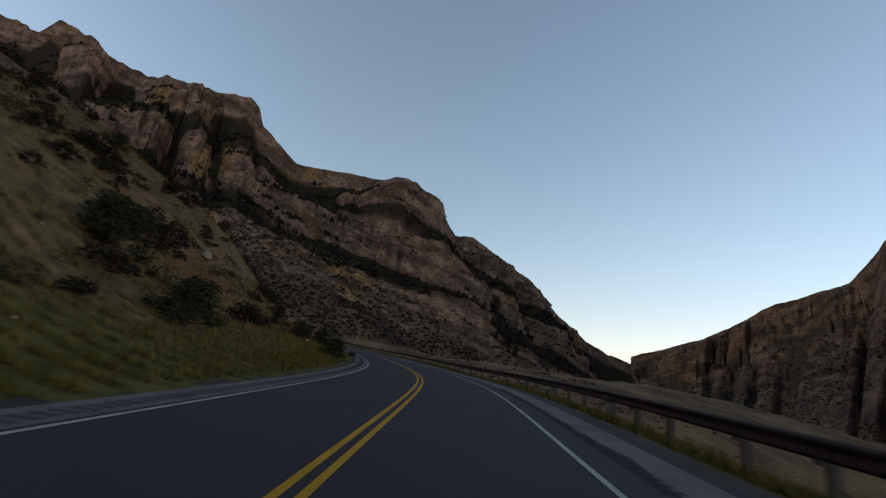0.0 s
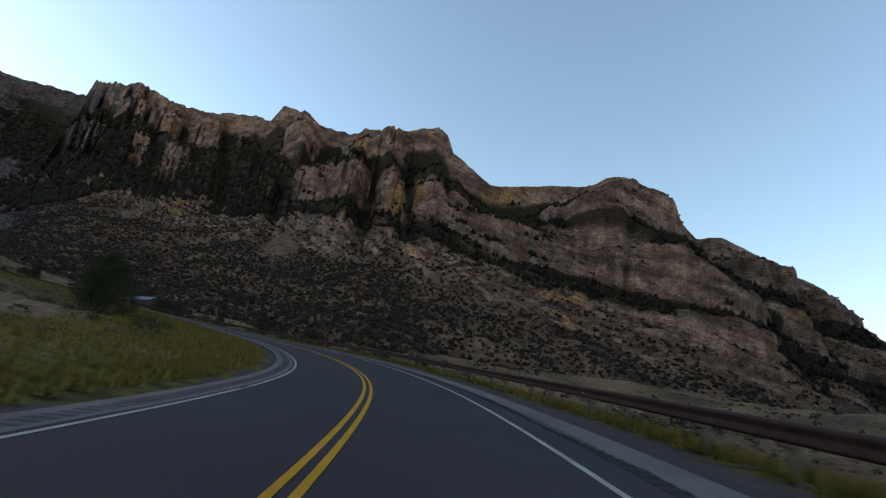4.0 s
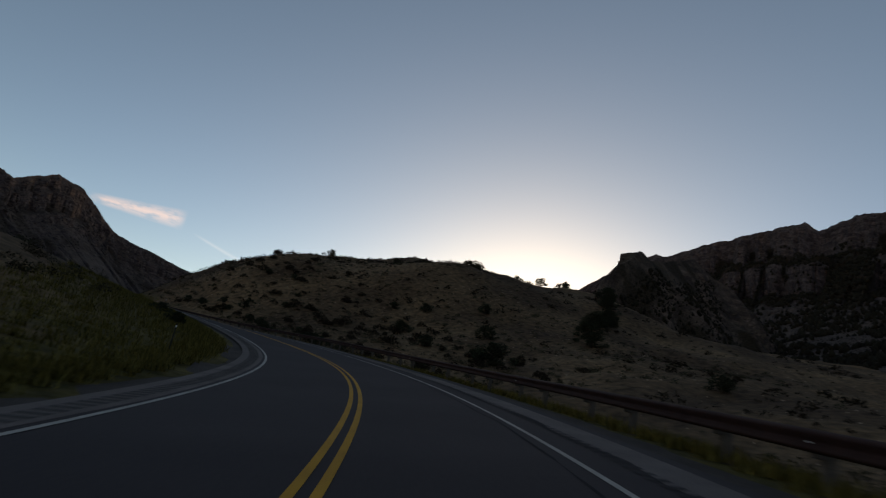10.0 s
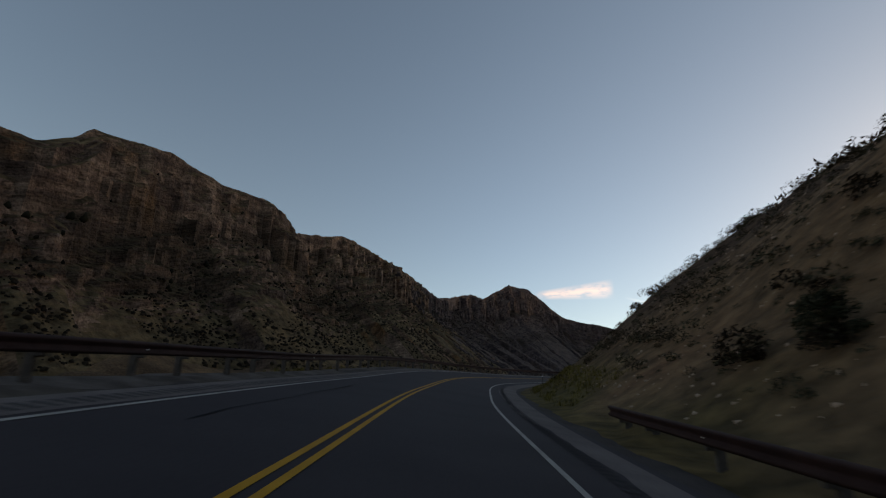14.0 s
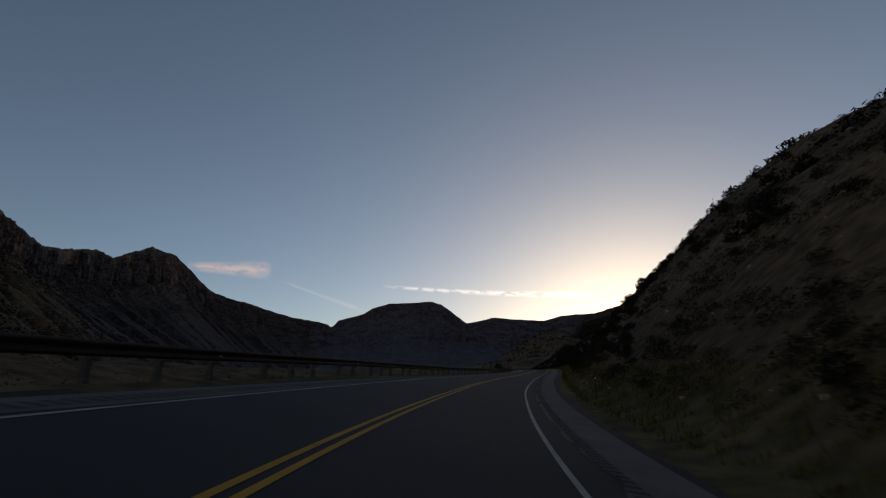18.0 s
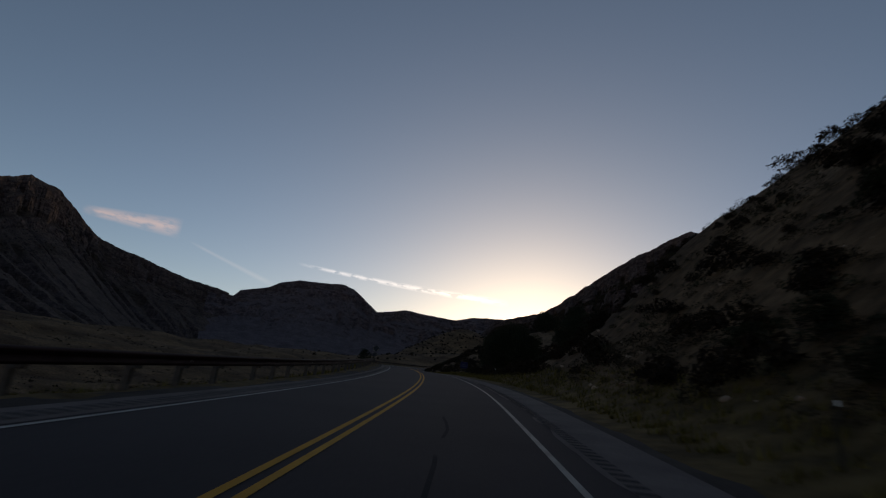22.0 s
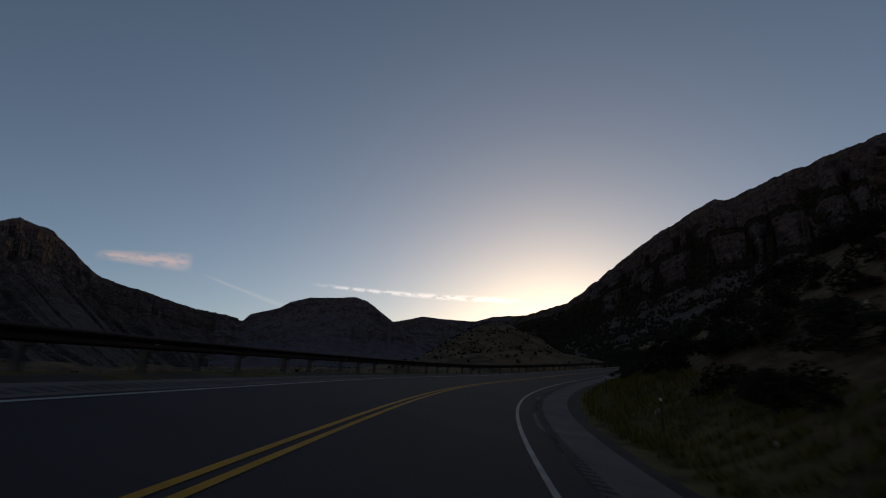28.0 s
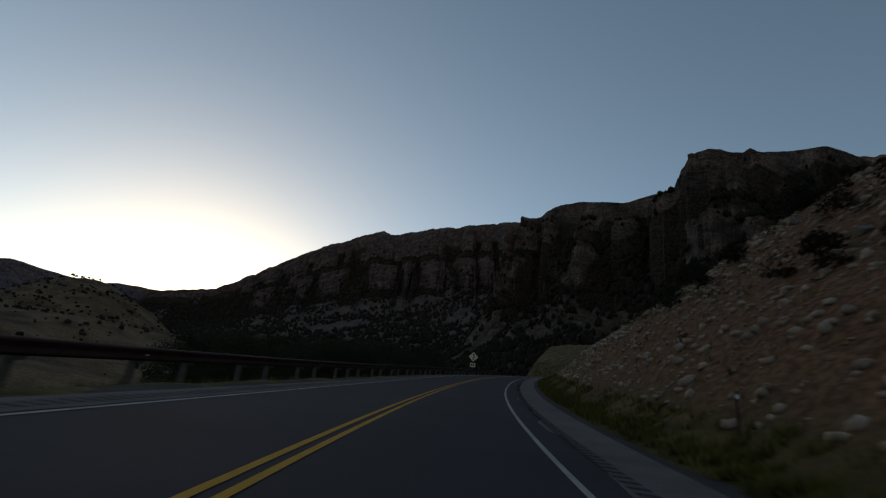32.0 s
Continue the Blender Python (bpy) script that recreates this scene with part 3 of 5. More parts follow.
limestone = rock_material("limestone_cliff", (0.19, 0.117, 0.09), (0.40, 0.252, 0.188), (0.084, 0.047, 0.034), (0.19, 0.108, 0.068), (0.46, 0.255, 0.10))
# far ends of the ridges: shade and purple haze put into the rock colours
shaded_far_rock = rock_material("shaded_hazy_cliff", (0.088, 0.07, 0.074), (0.155, 0.122, 0.124), (0.072, 0.054, 0.05), (0.12, 0.09, 0.076), (0.15, 0.108, 0.094))
canyon_wall = rock_material("weathered_canyon_wall", (0.15, 0.1, 0.078), (0.35, 0.235, 0.17), (0.08, 0.058, 0.032), (0.18, 0.126, 0.068), (0.36, 0.2, 0.09), (0.58, 0.42))
# blue-grey distance haze is mixed into the mesa's colours, contrast kept low
mesa_rock = rock_material("haze_tinted_mesa_rock", (0.1, 0.082, 0.095), (0.15, 0.124, 0.138), (0.092, 0.075, 0.084), (0.134, 0.11, 0.118), (0.15, 0.117, 0.118))
# limestone again, darkened: the spur's shade is in these colours
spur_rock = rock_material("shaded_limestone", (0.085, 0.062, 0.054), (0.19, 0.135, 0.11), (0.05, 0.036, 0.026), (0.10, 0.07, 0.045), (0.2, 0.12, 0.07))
red_rock = rock_material("red_sandstone", (0.085, 0.054, 0.042), (0.21, 0.13, 0.095), (0.05, 0.037, 0.027), (0.11, 0.076, 0.05), (0.26, 0.125, 0.075))

# share of the way down (0 crest, 1 foot): share of the way out, share of the drop
CLIFFS = ((0, 0, 0), (0.07, 0.006, 0.085), (0.10, 0.032, 0.10), (0.19, 0.044, 0.20), (0.27, 0.135, 0.255), (0.30, 0.142, 0.285), (0.33, 0.165, 0.30), (0.44, 0.182, 0.435), (0.53, 0.28, 0.52), (0.64, 0.44, 0.69), (0.82, 0.70, 0.87), (1, 1, 1))
# a cliff cap over one long slope
CAPPED = ((0, 0, 0), (0.09, 0.012, 0.11), (0.14, 0.05, 0.14), (0.24, 0.066, 0.25), (0.31, 0.14, 0.30), (0.36, 0.16, 0.35), (0.5, 0.33, 0.49), (0.75, 0.65, 0.76), (1, 1, 1))
TIERS = (0.085, 0.23, 0.315)                               # ledges between the cliff bands


GRIDS, WOODS = {}, {}


def ridge(name, crest_line, crest_z, foot, shape, step, rows, label, jag=0.007, spur=0.15, seed=1, rib=170.0, back=0.6, mat=None, far_mat=None, far_from=1e9, rounded=False, wooded=1.0, back_rows=2):
    """A mountain side from a crest (plan line, heights by distance along it) down to its foot, with cliff bands, buttresses and gullies."""
    c = np.array(crest_line, float)
    f = np.array(foot, float)
    seg = np.concatenate([[0], np.cumsum(np.linalg.norm(np.diff(c, axis=0), axis=1))])
    n = int(seg[-1] / step)
    u = np.linspace(0, seg[-1], n)
    cx, cy = np.interp(u, seg, c[:, 0]), np.interp(u, seg, c[:, 1])
    k = np.ones(25) / 25
    soft = lambda a: np.convolve(np.pad(a, 12, mode="reflect", reflect_type="odd"), k, "valid")
    cx, cy = soft(cx), soft(cy)
    fx, fy, fz = (soft(np.interp(u, seg, f[:, i])) for i in range(3))
    zs = np.array(crest_z, float).reshape(-1, 2)
    top = np.interp(u, zs[:, 0], zs[:, 1])
    drop = top - fz
    crest_blocks = np.round(1.6 * vnoise(u / (4.5 * step), u * 0 + 5, seed + 30)) / 1.6
    top = top + jag * np.minimum(drop, 600) * (0.7 * fbm(u / (12 * step), u * 0, 4, seed, 0.6) + 0.55 * crest_blocks)
    v = np.linspace(0, 1, rows)
    sh = np.array(shape)
    U, V = np.meshgrid(u, v, indexing="ij")
    # cliff bands keep their level along the ridge, thickening and thinning slowly
    Q = np.clip(V + 0.02 * np.sin(np.pi * V) * (vnoise(U / (60 * step), V * 2, seed + 2) + 0.6 * vnoise(U / (17 * step), V * 3, seed + 4)), 0, 1)
    wide = np.hypot(fx - cx, fy - cy)
    # buttresses with narrow gullies between them, different in each band
    butt = 0
    for i in range(4):
        lo, hi = (TIERS[i - 1] if i else -1), (TIERS[i] if i < 3 else 2)
        w = smooth(lo - 0.03, lo + 0.03, Q) * (1 - smooth(hi - 0.03, hi + 0.03, Q))
        shift = 0.25 * rib * vnoise(u / rib, u * 0 + i, seed + 6)
        b = 1.3 * np.abs(vnoise((u + shift) / (0.62 * rib), u * 0 + 7.3 * (i // 2), seed + 5)) - 0.45 + 0.2 * (1.2 * np.abs(vnoise(u / (0.19 * rib), u * 0 + 3.1 * i, seed + 8)) - 0.45)
        butt = butt + w * b[:, None]
    butt = butt + 0.35 * vnoise(U / (2.6 * rib), V * 2, seed + 12)
    # in the recesses between the buttresses the bands give way to a wooded slope
    out, dn = np.interp(Q, sh[:, 0], sh[:, 1]), np.interp(Q, sh[:, 0], sh[:, 2])
    broken = 0.92 * smooth(0.02, -0.22, butt) * smooth(0.03, 0.10, Q)
    out = out + broken * (np.interp(Q, (0, 0.09, 0.64, 0.82, 1), (0, 0.012, 0.44, 0.70, 1)) - out)
    dn = dn + broken * (np.interp(Q, (0, 0.09, 0.64, 0.82, 1), (0, 0.12, 0.69, 0.87, 1)) - dn)
    # trees and brush fill the recesses and the benches below the bands
    patchy = 0.35 * fbm(U / (0.5 * rib), V * 14, 3, seed + 18)
    bench = sum(smooth(a, a + 0.02, Q) * (1 - smooth(b - 0.02, b + 0.02, Q)) for a, b in ((0.19, 0.30), (0.44, 0.535)))
    wood = wooded * np.clip(np.maximum(1.05 * broken * (1 - smooth(0.46, 0.58, V)), bench * (0.75 + patchy)) + patchy * (broken > 0.3), 0, 1)
    cliffy = 1 - smooth(0.46, 0.66, V)
    held = smooth(0.0, 0.04, V)
    depth_at = dn * drop[:, None]
    crag = fbm(U / (0.30 * rib), depth_at / (0.055 * rib), 4, seed + 9, 0.6)
    # joints and beds split the faces into blocks
    block = np.round(2.2 * vnoise(U / (0.085 * rib) + 0.4 * vnoise(U / rib, depth_at / 20, seed + 16), np.floor(depth_at / (0.05 * rib) + 0.5 * vnoise(U / rib, U * 0, seed + 17)) * 3.7, seed + 15)) / 2.2
    crag = crag + 0.42 * block
    swing = held * cliffy * (spur * np.minimum(wide, 520)[:, None] * butt + 0.085 * rib * crag)
    out = np.maximum.accumulate(out + swing / wide[:, None], axis=1)
    X, Y = cx[:, None] + (fx - cx)[:, None] * out, cy[:, None] + (fy - cy)[:, None] * out
    wide_k = np.ones(61) / 61
    low = np.convolve(np.pad(top, 30, mode="reflect", reflect_type="odd"), wide_k, "valid")
    Z = low[:, None] - (low - fz)[:, None] * dn + (top - low)[:, None] * (1 - smooth(0.12, 0.45, V))
    gully = np.abs(fbm(X / (0.6 * rib), Y / (0.6 * rib), 2, seed + 14))
    Z = Z + (1 - cliffy) * smooth(1.0, 0.85, V) * 0.06 * rib * (gully - 0.4)
    Z = Z + 0.02 * rib * fbm(X / (0.2 * rib), Y / (0.2 * rib), 4, seed + 3) * held * (0.35 + 0.65 * (1 - cliffy))
    GRIDS[name], WOODS[name] = (X, Y, Z), wood
    # the far side falls away from the crest
    away = np.linspace(1, 0, back_rows, endpoint=False) ** 1.4
    RX, RY = cx[:, None] - (fx - cx)[:, None] * back * away, cy[:, None] - (fy - cy)[:, None] * back * away
    RZ = top[:, None] - np.interp(away, (0, 0.33, 1), (0, 0.3, 1)) * (drop + 20)[:, None] + 0.3 * rib * np.sin(np.pi * away) * fbm(RX / (0.7 * rib), RY / (0.7 * rib), 4, seed + 20)
    GRIDS[name + " back"], WOODS[name + " back"] = (RX, RY, RZ), 0.6 * np.ones_like(RX)
    X, Y, Z = np.hstack([RX, X]), np.hstack([RY, Y]), np.hstack([RZ, Z])
    ob = mesh_object(name, np.stack([X.ravel(), Y.ravel(), Z.ravel()], 1), sheet_faces(n, rows + back_rows), mat or limestone, shade=rounded)
    # strata run parallel to the crest: metres below it, metres along it
    depth = low[:, None] - Z
    for key, value in (("bed", depth), ("run", np.repeat(u, rows + back_rows)), ("wood", np.hstack([np.full((n, back_rows), 0.4) + 0.4 * fbm(RX / 40, RY / 40, 3, seed), wood]))):
        ob.data.attributes.new(key, "FLOAT", "POINT").data.foreach_set("value", np.asarray(value, np.float32).ravel())
    if not rounded:
        ob.data.polygons.foreach_set("use_smooth", np.tile((np.arange(rows + back_rows - 1) > 0.62 * rows + back_rows) | (np.arange(rows + back_rows - 1) < back_rows), n - 1))
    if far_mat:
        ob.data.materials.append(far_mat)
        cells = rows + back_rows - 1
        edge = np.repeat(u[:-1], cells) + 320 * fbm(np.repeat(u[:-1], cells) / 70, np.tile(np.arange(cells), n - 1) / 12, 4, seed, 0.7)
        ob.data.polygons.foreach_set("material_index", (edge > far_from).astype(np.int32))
    return tagged(ob, label, "mountain", kind="structure")


ridge("limestone_ridge",
      [(292, -1060), (357, -772), (384, -609), (489, -528), (587, -440), (650, -345), (900, -290), (1188, -150), (1560, 60), (1900, 235), (2278, 354), (2540, 660), (2690, 1000), (2770, 1550), (2744, 2145), (2300, 2700), (1750, 3000)],
      [0, 131, 78, 136, 84, 133, 168, 148, 252, 172, 330, 209, 432, 229, 474, 243, 504, 240, 546, 289, 570, 291, 612, 310, 756, 310, 816, 352, 828, 381, 846, 394, 870, 395, 966, 424, 1050, 459, 1068, 450, 1164, 489, 1326, 579, 1362, 552, 1458, 586, 1632, 623, 1854, 718, 2058, 824, 2136, 832, 2628, 1020, 2652, 955, 3234, 1081, 3420, 1065, 3480, 1129, 4008, 1142, 4266, 1101, 4350, 1131, 4500, 1099, 4668, 1021, 5196, 650, 5500, 560, 5800, 220],
      [(100, -900, -70), (90, -600, -55), (110, -420, -45), (170, -280, -25), (220, -215, -8), (240, -160, 2), (262, -125, 6), (285, -85, 8), (300, -40, 12), (330, 5, 18), (345, 30, 20), (460, 190, 40), (620, 400, 60), (760, 620, 66), (900, 950, 80), (900, 1300, 100), (950, 1700, 100)],
      CLIFFS, 4.5, 150, "tall banded limestone cliffs above a brush-dotted scree slope", seed=11, jag=0.010, far_mat=shaded_far_rock, far_from=2250)
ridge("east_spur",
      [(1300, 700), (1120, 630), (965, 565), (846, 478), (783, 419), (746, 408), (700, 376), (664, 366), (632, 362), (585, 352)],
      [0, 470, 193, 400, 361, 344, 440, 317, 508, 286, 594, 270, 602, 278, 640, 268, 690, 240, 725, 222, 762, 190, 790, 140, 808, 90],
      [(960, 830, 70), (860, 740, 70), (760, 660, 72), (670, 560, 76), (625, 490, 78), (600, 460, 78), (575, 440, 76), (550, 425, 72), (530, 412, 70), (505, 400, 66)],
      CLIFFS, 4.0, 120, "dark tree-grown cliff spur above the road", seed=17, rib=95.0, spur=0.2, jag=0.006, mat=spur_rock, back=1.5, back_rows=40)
ridge("west_ridge",
      [(-150, 180), (-185, 330), (-230, 520), (-265, 680), (-310, 945), (-420, 1500), (-560, 2200), (-640, 2900), (-480, 3700), (-150, 4050), (250, 4120), (688, 4129)],
      [0, 196, 78, 208, 108, 230, 120, 246, 216, 276, 312, 288, 438, 322, 516, 318, 528, 304, 768, 384, 1458, 492, 2136, 571, 2334, 612, 2892, 757, 3072, 772, 3516, 963, 3726, 966, 4044, 785, 4602, 652, 4944, 606],
      [(0, 170, 0), (30, 280, 8), (60, 370, 12), (100, 460, 16), (130, 620, 18), (150, 900, 20), (200, 1400, 30), (260, 1900, 50), (300, 2500, 70), (450, 2900, 90), (700, 3000, 100), (900, 3100, 100)],
      CAPPED, 5.5, 120, "long cliff-topped canyon wall with grassy scree below", seed=31, rib=120.0, spur=0.09, jag=0.008, mat=canyon_wall, far_mat=shaded_far_rock, far_from=1500, wooded=0.55)
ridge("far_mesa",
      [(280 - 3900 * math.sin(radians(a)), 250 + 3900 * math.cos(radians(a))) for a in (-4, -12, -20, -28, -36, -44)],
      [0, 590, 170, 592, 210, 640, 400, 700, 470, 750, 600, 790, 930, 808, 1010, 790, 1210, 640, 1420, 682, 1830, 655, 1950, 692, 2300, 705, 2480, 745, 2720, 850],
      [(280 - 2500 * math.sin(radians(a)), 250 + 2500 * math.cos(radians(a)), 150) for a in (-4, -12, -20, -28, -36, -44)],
      CLIFFS, 12.0, 50, "distant flat-topped mesa with blue haze put into its rock colour", jag=0.006, seed=51, rib=260.0, mat=mesa_rock, rounded=True, wooded=0.15)
ridge("south_ridge",
      [(398, -1446), (192, -1286), (54, -1098), (-53, -948), (-104, -793), (-155, -580), (-220, -420)],
      [0, 197, 270, 228, 360, 240, 500, 262, 690, 258, 850, 300, 1080, 340, 1260, 330],
      [(260, -1000, -70), (160, -800, -65), (60, -600, -60), (10, -480, -55), (-20, -380, -50), (-60, -280, -40), (-90, -220, -20)],
      CAPPED, 5.0, 90, "reddish cliff band across the canyon", seed=71, mat=red_rock, spur=0.12, rib=130.0, wooded=0.6)


# ---- road edges ----
def thing(name, place, label, category, group=""):
    ob = new(name)
    ob.empty_display_size = 0.3
    ob.matrix_basis = Matrix.Translation(place)
    return tagged(ob, label, category, group)


def piece(name, mesh, parent, m=None, label=""):
    """A part: one mesh under its thing, at m relative to it."""
    ob = new(name, mesh)
    ob.parent = parent
    if m is not None:
        ob.matrix_basis = m
    return tagged(ob, label)


def raw_mesh(name, verts, faces, mat, flat=True):
    me = bpy.data.meshes.new(name)
    me.from_pydata([tuple(map(float, v)) for v in verts], [], faces)
    me.materials.append(mat)
    if not flat:
        me.polygons.foreach_set("use_smooth", [True] * len(me.polygons))
    return me


def box_mesh(name, sx, sy, sz, mat, bevel=0.01, base=True):
    bm = bmesh.new()
    bmesh.ops.create_cube(bm, size=1)
    bmesh.ops.scale(bm, vec=(sx, sy, sz), verts=bm.verts)
    if base:
        bmesh.ops.translate(bm, vec=(0, 0, sz / 2), verts=bm.verts)
    bmesh.ops.bevel(bm, geom=bm.edges[:], offset=bevel, segments=1, affect="EDGES")
    me = bpy.data.meshes.new(name)
    bm.to_mesh(me)
    bm.free()
    me.materials.append(mat)
    return me


def plane_mesh(name, outline, thick, mat):
    """A flat plate in x, z with the given outline, thick along y."""
    n = len(outline)
    v = [(x, -thick / 2, z) for x, z in outline] + [(x, thick / 2, z) for x, z in outline]
    f = [tuple(range(n)), tuple(range(2 * n - 1, n - 1, -1))] + [(i, i + n, (i + 1) % n + n, (i + 1) % n) for i in range(n)]
    return raw_mesh(name, v, f, mat)


def edge_sheet(name, d0, d1, mat, lift=0.09):
    """Loose gravel from the shoulder down to the ground beside it, with an uneven outer edge."""
    i = np.arange(0, NS, 2)
    d0, d1 = (np.interp(tau[i], *zip(*d)) for d in (d0, d1))
    rows = [road_point(i, d0, -0.012)]
    for k in (0.35, 0.7, 1.0):
        d = d0 + (d1 - d0) * k + (0.35 * fbm(length[i] / 2.5, i * 0, 3, 77 + int(d1[0])) if k == 1.0 else 0)
        p = road_point(i, d)
        z, _ = ground_height(p[:, 0], p[:, 1])
        p[:, 2] = np.maximum(z + lift * (1 - 1.35 * k), p[:, 2] * (1 - k) + (z + lift * (1 - 1.35 * k)) * k)
        rows.append(p)
    v = np.stack(rows, 1).reshape(-1, 3)
    return tagged(mesh_object(name, v, sheet_faces(len(i), 4, d0[0] > 0), mat), "dark loose gravel along the road edge", "gravel verge", kind="structure")


def worn_strip(name, d0, d1, up, mat, seed, ragged):
    """A strip along the road, its edges given by (second, metres out); the inner edge (d0) wanders."""
    i = np.linspace(0, NS - 1, NS * 4)
    k = np.clip(i.astype(int), 0, NS - 2)
    run = np.interp(i, np.arange(NS), length)
    fr = (i - k)[:, None]
    d0, d1 = (np.interp(np.interp(i, np.arange(NS), tau), *zip(*d)) for d in (d0, d1))
    inner = d0 + np.sign(d1 - d0) * ragged * np.maximum(fbm(run / 3.0, run * 0, 4, seed, 0.65), -0.6)
    cols = []
    for share in (0.0, 0.5, 1.0):
        d = inner + (d1 - inner) * share
        at = lambda j: np.stack([plan[j, 0] + side[j, 0] * d * np.cos(bank[j]), plan[j, 1] + side[j, 1] * d * np.cos(bank[j]), level[j] - d * np.sin(bank[j]) + up], -1)
        cols.append(at(k) * (1 - fr) + at(k + 1) * fr)
    v = np.stack(cols, 1).reshape(-1, 3)
    return mesh_object(name, v, sheet_faces(len(i), 3, d1[0] > d0[0]), mat)


tagged(worn_strip("shoulder_strip", ((14, LANE + 0.82), (16, LANE + 0.6)), ((14, LANE + 1.6), (17, LANE + 2.0)), 0.006, pale_strip, 91, 0.16), "pale worn gravelly shoulder strip with a ragged edge on the asphalt", "road shoulder", kind="structure")
tagged(worn_strip("shoulder_strip", ((0, -LANE - 0.16),), ((0, -LANE - 1.08),), 0.006, pale_strip, 92, 0.03), "pale worn shoulder strip beside the dark asphalt", "road shoulder", kind="structure")
edge_sheet("gravel_edge", ((14, LANE + 0.95), (17, LANE + 1.8)), ((14, LANE + 3.0), (17, LANE + 2.6)), gravel)
edge_sheet("gravel_edge", ((0, -LANE - 0.28),), ((0, -LANE - 2.0),), gravel)
for d, mat, text in ((-0.11, yellow_paint, "worn yellow centre line"), (0.11, yellow_paint, "worn yellow centre line"), (LANE, white_paint, "white edge line"), (-LANE, white_paint, "white edge line")):
    tagged(road_strip("road_marking", d - 0.05, d + 0.05, 0.008, mat), text + " painted on asphalt", "road marking", kind="structure")

groove_mat = noisy("milled_groove", (0.045, 0.041, 0.04), (0.08, 0.072, 0.068), 0.8, 0.95, 0.3, 30, dist=0.01)
worn_groove = noisy("worn_groove", (0.029, 0.026, 0.028), (0.044, 0.039, 0.041), 0.8, 0.9, 0.2, 30, dist=0.01)


def grooves(d0, d1, step, mat):
    """Milled rumble grooves, each a shallow dish across the shoulder."""
    count = int(length[-1] / step)
    at = np.interp(np.arange(count) * step, length, np.arange(NS))
    v, f = [], []
    for a in at:
        i = int(a)
        j = min(i + 1, NS - 1)
        p, q = (road_point(i, d, 0.011) * (1 - a + i) + road_point(j, d, 0.011) * (a - i) for d in (d0, d1))
        t = road_point(j, d0) - road_point(i, d0)
        t = t * 0.085 / max(np.linalg.norm(t), 0.01)
        n = len(v)
        v += [p - t, q - t, q + t, p + t]
        f.append((n, n + 1, n + 2, n + 3))
    return tagged(mesh_object("rumble_strip", v, f, mat), "row of milled grooves in the shoulder", "rumble strip", kind="stuff")


grooves(LANE + 0.62, LANE + 0.9, 0.34, worn_groove)
grooves(-LANE - 0.76, -LANE - 0.34, 0.34, groove_mat)

# sealed cracks and patches in the asphalt
seal = noisy("crack_seal", (0.018, 0.017, 0.018), (0.03, 0.028, 0.03), 3, 0.95, 0.1, 8, dist=0.003)
rng = random.Random(5)


def crack(i0, d, across_road):
    pts, n = [], 14
    for k in range(n):
        i = min(NS - 1, int(i0 + (0 if across_road else k * 1.4)))
        pts.append(road_point(i, d + (k * 0.5 if across_road else 0.12 * vnoise(k * 0.6, i0)), 0.004)
                   + np.array([0.12 * vnoise(k * 0.9, i0 * 1.7), 0.12 * vnoise(k * 0.8, i0 * 0.7 + 9), 0]))
    v = []
    for k, p in enumerate(pts):
        w = 0.03
        dirv = np.array([*side[int(i0) % NS], 0]) if not across_road else np.array([*tang[int(i0) % NS], 0])
        v += [p - dirv * w, p + dirv * w]
    return v


cv, cf = [], []
for k in range(20):
    i0 = rng.uniform(4, NS - 30)
    seg = crack(i0, rng.choice((-3.4, 0.1)) if k % 2 else rng.uniform(-3.2, 3.2), k % 2 == 1)
    n = len(cv)
    cv += seg
    cf += [(n + 2 * j, n + 2 * j + 1, n + 2 * j + 3, n + 2 * j + 2) for j in range(len(seg) // 2 - 1)]
tagged(mesh_object("crack_seal", cv, cf, seal), "dark tar seams across the worn asphalt", "crack seal", kind="stuff")


# ---- guardrails ----
reflector_mat, _n, _l, _b = material("reflector_white", 0.3)
_b.inputs["Base Color"].default_value = (0.75, 0.75, 0.72, 1)
BEAM = ((0.0, -0.16), (0.075, -0.13), (0.085, -0.085), (0.012, -0.02), (0.012, 0.02), (0.085, 0.085), (0.075, 0.13), (0.0, 0.16), (-0.012, 0.16), (-0.004, 0.0), (-0.012, -0.16))


